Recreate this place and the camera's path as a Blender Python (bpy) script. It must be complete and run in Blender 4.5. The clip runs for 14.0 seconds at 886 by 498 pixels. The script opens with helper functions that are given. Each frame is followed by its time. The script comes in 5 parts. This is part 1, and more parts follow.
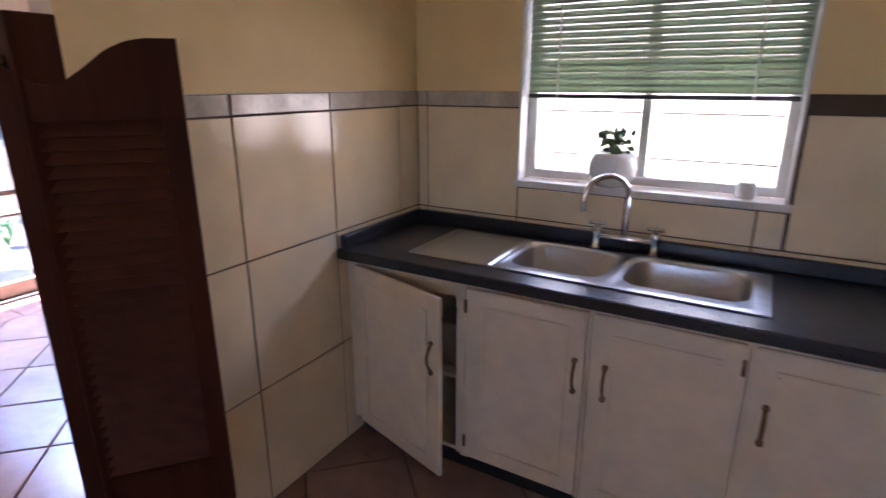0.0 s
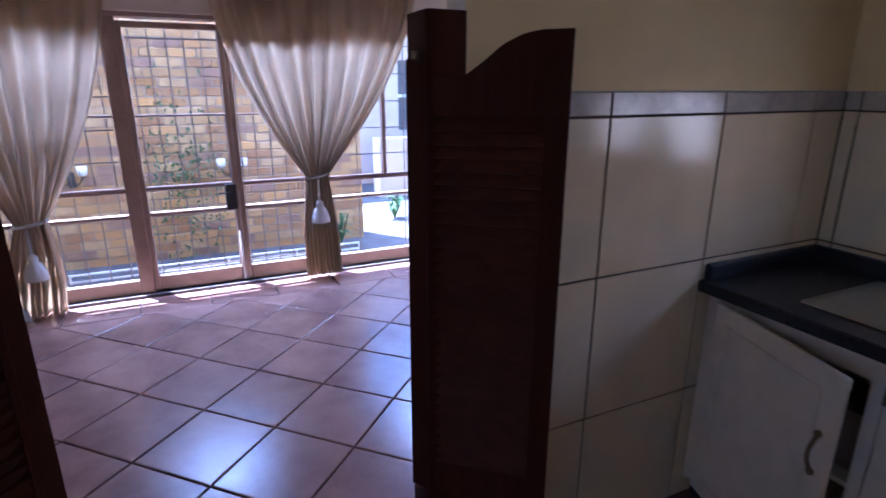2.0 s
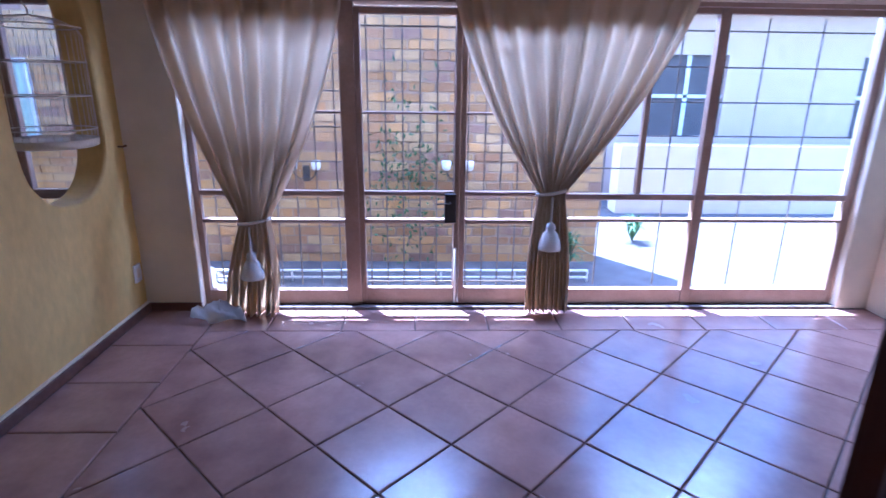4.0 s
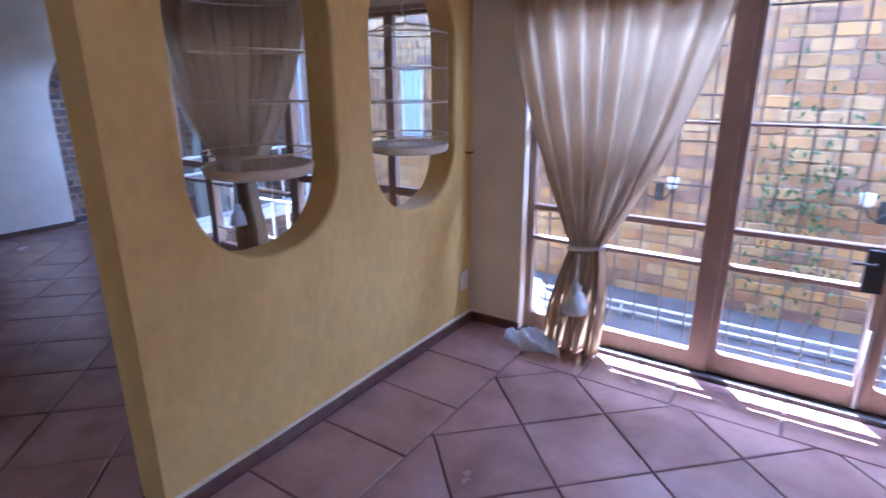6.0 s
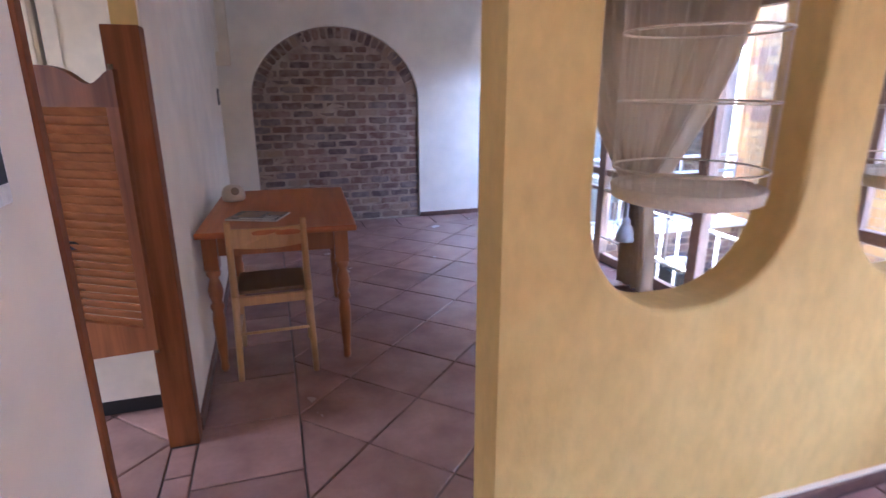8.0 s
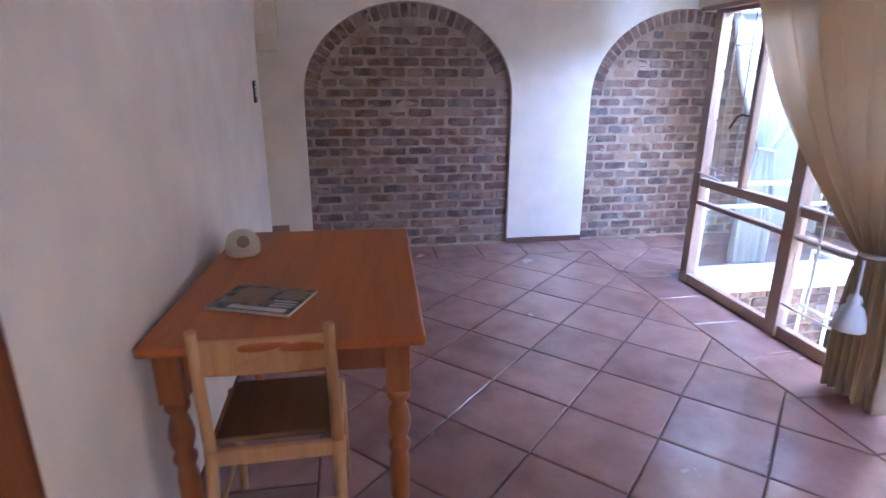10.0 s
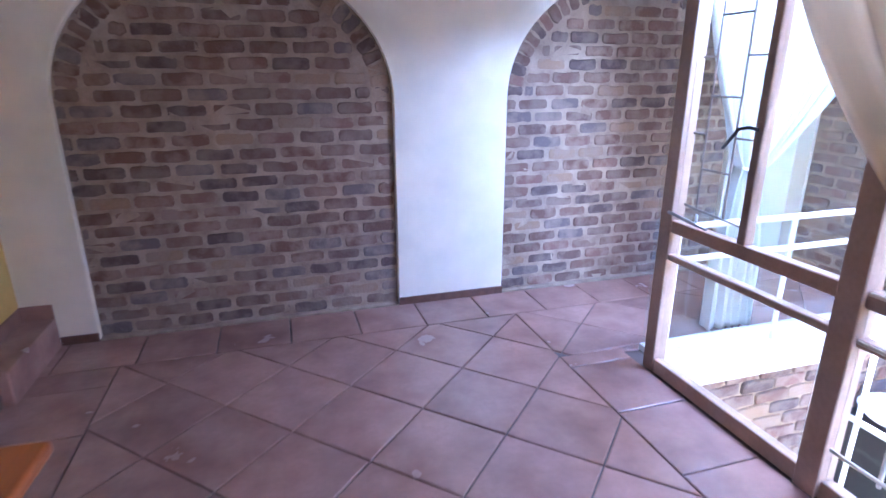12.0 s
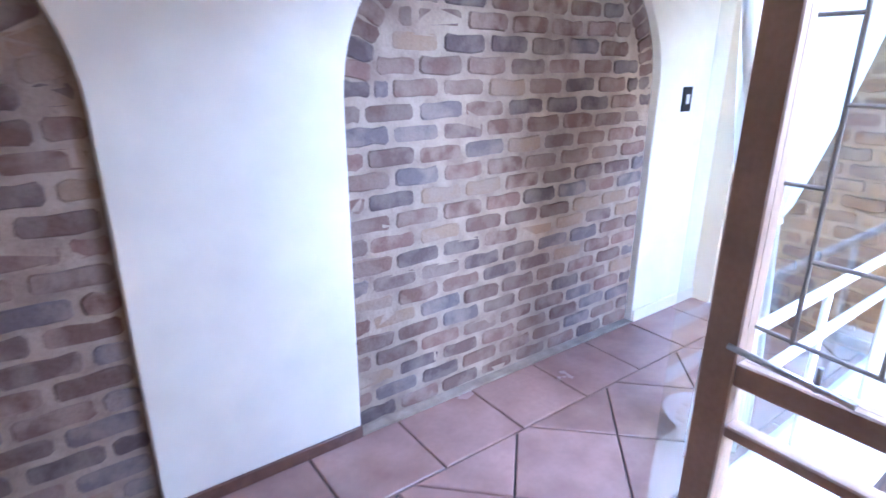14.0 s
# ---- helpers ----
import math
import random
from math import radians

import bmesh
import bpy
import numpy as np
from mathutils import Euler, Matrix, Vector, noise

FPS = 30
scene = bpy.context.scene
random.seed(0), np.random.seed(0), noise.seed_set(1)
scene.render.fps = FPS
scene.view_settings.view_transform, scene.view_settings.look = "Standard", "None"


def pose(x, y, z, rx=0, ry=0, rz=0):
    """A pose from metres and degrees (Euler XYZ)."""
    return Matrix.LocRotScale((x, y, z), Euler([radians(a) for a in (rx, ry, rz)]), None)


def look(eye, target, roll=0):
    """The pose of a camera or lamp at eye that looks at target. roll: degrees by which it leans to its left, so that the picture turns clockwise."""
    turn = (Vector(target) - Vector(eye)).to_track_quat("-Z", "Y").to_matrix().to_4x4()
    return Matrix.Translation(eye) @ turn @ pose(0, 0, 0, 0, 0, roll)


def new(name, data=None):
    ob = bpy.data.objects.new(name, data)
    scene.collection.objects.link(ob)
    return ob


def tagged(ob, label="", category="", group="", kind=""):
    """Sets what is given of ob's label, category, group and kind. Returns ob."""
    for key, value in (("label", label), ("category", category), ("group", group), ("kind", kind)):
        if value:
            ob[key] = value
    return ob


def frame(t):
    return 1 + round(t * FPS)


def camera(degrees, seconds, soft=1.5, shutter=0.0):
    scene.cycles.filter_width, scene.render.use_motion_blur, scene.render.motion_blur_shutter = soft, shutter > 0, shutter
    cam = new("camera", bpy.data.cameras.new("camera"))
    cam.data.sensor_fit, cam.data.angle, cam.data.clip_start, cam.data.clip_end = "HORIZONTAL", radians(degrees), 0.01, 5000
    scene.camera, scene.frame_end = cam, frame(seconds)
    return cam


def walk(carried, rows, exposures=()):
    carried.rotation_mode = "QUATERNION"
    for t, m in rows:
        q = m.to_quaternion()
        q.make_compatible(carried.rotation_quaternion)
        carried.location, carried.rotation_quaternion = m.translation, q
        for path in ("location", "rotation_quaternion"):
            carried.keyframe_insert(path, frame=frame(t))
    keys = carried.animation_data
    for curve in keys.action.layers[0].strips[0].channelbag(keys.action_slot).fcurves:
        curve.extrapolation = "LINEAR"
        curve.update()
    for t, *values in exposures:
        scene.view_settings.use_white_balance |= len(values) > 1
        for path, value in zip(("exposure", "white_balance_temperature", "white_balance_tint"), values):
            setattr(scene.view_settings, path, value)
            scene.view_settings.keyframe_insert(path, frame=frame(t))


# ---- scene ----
# ---- camera ----
cam = camera(78.2, 14.0, shutter=0.35)
PATH = [
    (0, 0.061, -0.067, 1.513, 30.36, -16.91, 0.02),
    (0.5, 0.051, 0.007, 1.509, 42.65, -16.67, -0.18),
    (1, 0.018, 0.025, 1.515, 51.59, -16.91, -0.10),
    (1.5, -0.052, 0.019, 1.505, 58.73, -16.97, -0.05),
    (2, -0.168, 0.016, 1.497, 64.89, -16.70, 0.10),
    (2.5, -0.341, 0.017, 1.484, 71.08, -16.49, 0.30),
    (2.7, -0.422, 0.008, 1.481, 73.20, -16.39, 0.40),
    (4.8, -1.341, 0.170, 1.478, 99.59, -17.42, 0.19),
    (5, -1.393, 0.151, 1.480, 103.05, -17.39, -0.04),
    (5.5, -1.524, 0.066, 1.490, 113.40, -17.32, -0.32),
    (6, -1.630, -0.021, 1.486, 123.92, -17.07, -0.26),
    (6.5, -1.734, -0.080, 1.511, 135.01, -17.18, -0.44),
    (7, -1.820, -0.153, 1.506, 146.08, -17.10, -0.49),
    (7.5, -1.834, -0.292, 1.480, 154.93, -16.88, -0.12),
    (8, -1.873, -0.528, 1.454, 162.79, -16.52, -0.12),
    (8.5, -1.920, -0.841, 1.457, 168.24, -17.01, 0.20),
    (9, -1.932, -1.174, 1.471, 170.55, -17.42, 0.35),
    (9.2, -1.940, -1.317, 1.469, 170.97, -17.32, 0.30),
    (11.5, -2.584, -2.938, 1.466, 165.58, -17.72, -0.04),
    (12, -2.783, -3.324, 1.447, 163.21, -17.66, -0.13),
    (12.5, -2.951, -3.739, 1.457, 161.26, -17.96, -0.13),
    (13, -3.092, -4.148, 1.444, 157.67, -18.08, -0.03),
    (13.5, -3.222, -4.540, 1.437, 152.55, -18.15, -0.00),
    (14, -3.354, -4.900, 1.424, 143.68, -18.41, 0.19),
]


def carried_pose(x, y, z, yaw, pitch, roll):
    return pose(x, y, z, 0, 0, yaw) @ pose(0, 0, 0, 90 + pitch) @ pose(0, 0, 0, 0, 0, roll)


EXPOSURES = [(0.0, 4.55, 5250, 26), (0.6, 4.75, 4650, 22), (1.2, 4.15, 4450, 21), (2.0, 3.45, 4350, 26), (2.7, 3.25, 4250, 27), (5.0, 3.65, 4100, 22), (6.0, 3.9, 4300, 22), (7.0, 4.4, 4550, 24), (9.0, 5.3, 4650, 21), (11.5, 5.25, 4500, 22), (12.4, 5.5, 4550, 21), (13.2, 5.7, 4650, 20), (14.0, 5.35, 4700, 17)]
walk(cam, [(t, carried_pose(*row)) for t, *row in PATH], EXPOSURES)

# ---- world and sun ----
SUN_FROM = Vector((-0.36, -0.26, 1.0)).normalized()
world = bpy.data.worlds.new("sky")
scene.world = world
world.use_nodes = True
wn = world.node_tree
sky = wn.nodes.new("ShaderNodeTexSky")
sky.sky_type = "NISHITA"
sky.sun_disc = False
sky.sun_elevation = math.asin(SUN_FROM.z)
sky.sun_rotation = math.atan2(SUN_FROM.x, SUN_FROM.y)
bg = wn.nodes["Background"]
wn.links.new(sky.outputs[0], bg.inputs[0])
bg.inputs[1].default_value = 0.15
sun_data = bpy.data.lights.new("sun", "SUN")
sun_data.energy, sun_data.angle, sun_data.color = 4.6, radians(0.5), (1.0, 0.95, 0.87)
sun = new("sun", sun_data)
sun.matrix_world = look(SUN_FROM * 30, (0, 0, 0))


def fill_lamp(name, at, target, width, height, watts, colour=(0.78, 0.88, 1.0)):
    """An added area lamp that stands in for daylight through a window opening."""
    d = bpy.data.lights.new(name, "AREA")
    d.shape, d.size, d.size_y, d.energy, d.color = "RECTANGLE", width, height, watts, colour
    o = new(name, d)
    turn = (Vector(target) - Vector(at)).to_track_quat("-Z", "Y").to_matrix().to_4x4()
    o.matrix_world = Matrix.Translation(at) @ turn
    return o


# unseen fills above the window heads, added in place of sky light
fill_lamp("sky_light_doors", (-5.0, 0.8, 2.12), (-4.0, 0.8, 0.5), 4.2, 0.16, 14.0, (0.74, 0.81, 1.0))
fill_lamp("sky_light_room", (-4.86, -4.95, 2.06), (-3.9, -6.4, 0.7), 0.85, 0.2, 2.4, (0.66, 0.78, 1.0))
# warm upward fill, added for light bounced off the yard
fill_lamp("sky_light_kitchen", (-0.345, 2.38, 1.34), (-0.345, 0.5, 1.80), 0.92, 0.36, 0.34, (1.0, 0.87, 0.68))
# fill added to brighten the far kitchen, set in an unseen opening
fill_lamp("sky_light_far_kitchen", (1.97, -2.7, 1.7), (-0.4, -3.8, 0.2), 1.0, 0.7, 0.95, (1.0, 0.92, 0.80)).data.spread = radians(75)


# ---- materials ----
def material(name, base, second=None, rough=0.6, grain=8.0, fine=90.0, mix=0.5, bump=0.1, bump_scale=60.0,
             metal=0.0, vary=0.0, stretch=(1, 1, 1), spec=0.5, rough_vary=0.1, coat=0.0):
    """A surface with variation at two scales, fine relief and uneven gloss."""
    m = bpy.data.materials.new(name)
    m.use_nodes = True
    nt = m.node_tree
    n, ln = nt.nodes, nt.links
    bsdf = n["Principled BSDF"]
    second = second or tuple(c * 0.8 for c in base)
    tc = n.new("ShaderNodeTexCoord")
    mp = n.new("ShaderNodeMapping")
    mp.inputs["Scale"].default_value = stretch
    ln.new(tc.outputs["Object"], mp.inputs[0])
    info = n.new("ShaderNodeObjectInfo")
    shift = n.new("ShaderNodeVectorMath")
    shift.operation = "MULTIPLY_ADD"
    comb = n.new("ShaderNodeCombineXYZ")
    for i in range(3):
        ln.new(info.outputs["Random"], comb.inputs[i])
    ln.new(comb.outputs[0], shift.inputs[0])
    shift.inputs[1].default_value = (17.0, 31.0, 23.0) if vary else (0, 0, 0)
    ln.new(mp.outputs[0], shift.inputs[2])
    big = n.new("ShaderNodeTexNoise")
    big.inputs["Scale"].default_value, big.inputs["Detail"].default_value = grain, 5
    small = n.new("ShaderNodeTexNoise")
    small.inputs["Scale"].default_value, small.inputs["Detail"].default_value = fine, 3
    for t in (big, small):
        ln.new(shift.outputs[0], t.inputs["Vector"])
    ramp = n.new("ShaderNodeMapRange")
    ramp.inputs["From Min"].default_value, ramp.inputs["From Max"].default_value = 0.35, 0.68
    ln.new(big.outputs[0], ramp.inputs[0])
    blend = n.new("ShaderNodeMix")
    blend.data_type = "RGBA"
    blend.inputs[6].default_value, blend.inputs[7].default_value = (*base, 1), (*second, 1)
    fac = n.new("ShaderNodeMath")
    fac.operation = "MULTIPLY"
    fac.inputs[1].default_value = mix * 2
    ln.new(ramp.outputs[0], fac.inputs[0])
    ln.new(fac.outputs[0], blend.inputs[0])
    hsv = n.new("ShaderNodeHueSaturation")
    ln.new(blend.outputs[2], hsv.inputs["Color"])
    val = n.new("ShaderNodeMapRange")
    val.inputs["From Min"].default_value, val.inputs["From Max"].default_value = 0.3, 0.7
    val.inputs["To Min"].default_value, val.inputs["To Max"].default_value = 0.93, 1.06
    ln.new(small.outputs[0], val.inputs[0])
    if vary:
        rv = n.new("ShaderNodeMapRange")
        rv.inputs["To Min"].default_value, rv.inputs["To Max"].default_value = 1 - vary, 1 + vary
        ln.new(info.outputs["Random"], rv.inputs[0])
        mul = n.new("ShaderNodeMath")
        mul.operation = "MULTIPLY"
        ln.new(val.outputs[0], mul.inputs[0])
        ln.new(rv.outputs[0], mul.inputs[1])
        ln.new(mul.outputs[0], hsv.inputs["Value"])
    else:
        ln.new(val.outputs[0], hsv.inputs["Value"])
    ln.new(hsv.outputs[0], bsdf.inputs["Base Color"])
    rr = n.new("ShaderNodeMapRange")
    rr.inputs["To Min"].default_value, rr.inputs["To Max"].default_value = max(0.02, rough - rough_vary), min(1, rough + rough_vary)
    ln.new(big.outputs[0], rr.inputs[0])
    ln.new(rr.outputs[0], bsdf.inputs["Roughness"])
    bsdf.inputs["Metallic"].default_value = metal
    bsdf.inputs["Specular IOR Level"].default_value = spec
    bsdf.inputs["Coat Weight"].default_value = coat
    if bump:
        bn = n.new("ShaderNodeTexNoise")
        bn.inputs["Scale"].default_value, bn.inputs["Detail"].default_value = bump_scale, 4
        ln.new(shift.outputs[0], bn.inputs["Vector"])
        bp = n.new("ShaderNodeBump")
        bp.inputs["Strength"].default_value, bp.inputs["Distance"].default_value = bump, 0.01
        ln.new(bn.outputs[0], bp.inputs["Height"])
        ln.new(bp.outputs[0], bsdf.inputs["Normal"])
    return m


def brick_material(name, colours, island=False, smeared=(0.38, 0.29, 0.23)):
    """Fired brick whose colour differs from piece to piece."""
    m = material(name, (0.3, 0.2, 0.15), rough=0.9, grain=11, fine=120, bump=0.6, bump_scale=60, vary=0.2)
    nt = m.node_tree
    n, ln = nt.nodes, nt.links
    src = n.new("ShaderNodeNewGeometry").outputs["Random Per Island"] if island else n.new("ShaderNodeObjectInfo").outputs["Random"]
    ramp = n.new("ShaderNodeValToRGB")
    ramp.color_ramp.interpolation = "CONSTANT"
    e = ramp.color_ramp.elements
    e[0].position, e[0].color = 0.0, (*colours[0], 1)
    e[1].position, e[1].color = 1.0 / len(colours), (*colours[1], 1)
    for i, c in enumerate(colours[2:], 2):
        k = e.new(i / len(colours))
        k.color = (*c, 1)
    ln.new(src, ramp.inputs[0])
    mixn = [x for x in n if x.bl_idname == "ShaderNodeMix"][0]
    dark = n.new("ShaderNodeHueSaturation")
    dark.inputs["Value"].default_value = 0.72
    ln.new(ramp.outputs[0], dark.inputs["Color"])
    # mortar smeared over the faces in patches
    big = [x for x in n if x.bl_idname == "ShaderNodeTexNoise"][0]
    smear = n.new("ShaderNodeMapRange")
    smear.inputs["From Min"].default_value, smear.inputs["From Max"].default_value, smear.inputs["To Max"].default_value = 0.42, 0.68, 0.9
    ln.new(big.outputs[0], smear.inputs[0])
    wash = n.new("ShaderNodeMix")
    wash.data_type = "RGBA"
    wash.inputs[7].default_value = (*smeared, 1)
    ln.new(smear.outputs[0], wash.inputs[0])
    ln.new(ramp.outputs[0], wash.inputs[6])
    ln.new(wash.outputs[2], mixn.inputs[6])
    ln.new(dark.outputs[0], mixn.inputs[7])
    mixn_f = [x for x in n if x.bl_idname == "ShaderNodeMath" and x.operation == "MULTIPLY"][0]
    mixn_f.inputs[1].default_value = 0.45
    return m


def wood(name, base, dark, axis=2, rough=0.4, coat=0.15, streak=0.4, spec=0.5):
    s = [14, 14, 14]
    s[axis] = 0.9
    return material(name, base, dark, rough=rough, grain=1.6, fine=9, mix=streak, bump=0.02, bump_scale=10, rough_vary=0.03, stretch=tuple(s), vary=0.05, coat=coat, spec=spec)


def fabric(name, colour, through_light=0.45, glow=None):
    m = material(name, colour, tuple(c * 0.92 for c in colour), rough=0.95, grain=3, fine=400, bump=0.15, bump_scale=500, spec=0.1)
    nt = m.node_tree
    n, ln = nt.nodes, nt.links
    out, bsdf = n["Material Output"], n["Principled BSDF"]
    tr = n.new("ShaderNodeBsdfTranslucent")
    tr.inputs[0].default_value = (*(glow or colour), 1)
    mx = n.new("ShaderNodeMixShader")
    mx.inputs[0].default_value = through_light
    ln.new(bsdf.outputs[0], mx.inputs[1])
    ln.new(tr.outputs[0], mx.inputs[2])
    ln.new(mx.outputs[0], out.inputs[0])
    return m


def pane_glass(name):
    m = bpy.data.materials.new(name)
    m.use_nodes = True
    n, ln = m.node_tree.nodes, m.node_tree.links
    gl, tp, mx, fr, pw = (n.new("ShaderNodeBsdfGlossy"), n.new("ShaderNodeBsdfTransparent"), n.new("ShaderNodeMixShader"), n.new("ShaderNodeLayerWeight"), n.new("ShaderNodeMath"))
    gl.inputs["Roughness"].default_value = 0.01
    pw.operation, pw.inputs[1].default_value = "POWER", 4.0
    sc = n.new("ShaderNodeMath")
    sc.operation, sc.inputs[1].default_value, sc.inputs[2].default_value = "MULTIPLY_ADD", 0.4, 0.04
    ln.new(fr.outputs["Facing"], pw.inputs[0])
    ln.new(pw.outputs[0], sc.inputs[0])
    tp.inputs[0].default_value = (0.95, 0.97, 0.96, 1)
    ln.new(sc.outputs[0], mx.inputs[0])
    ln.new(tp.outputs[0], mx.inputs[1])
    ln.new(gl.outputs[0], mx.inputs[2])
    ln.new(mx.outputs[0], n["Material Output"].inputs[0])
    return m


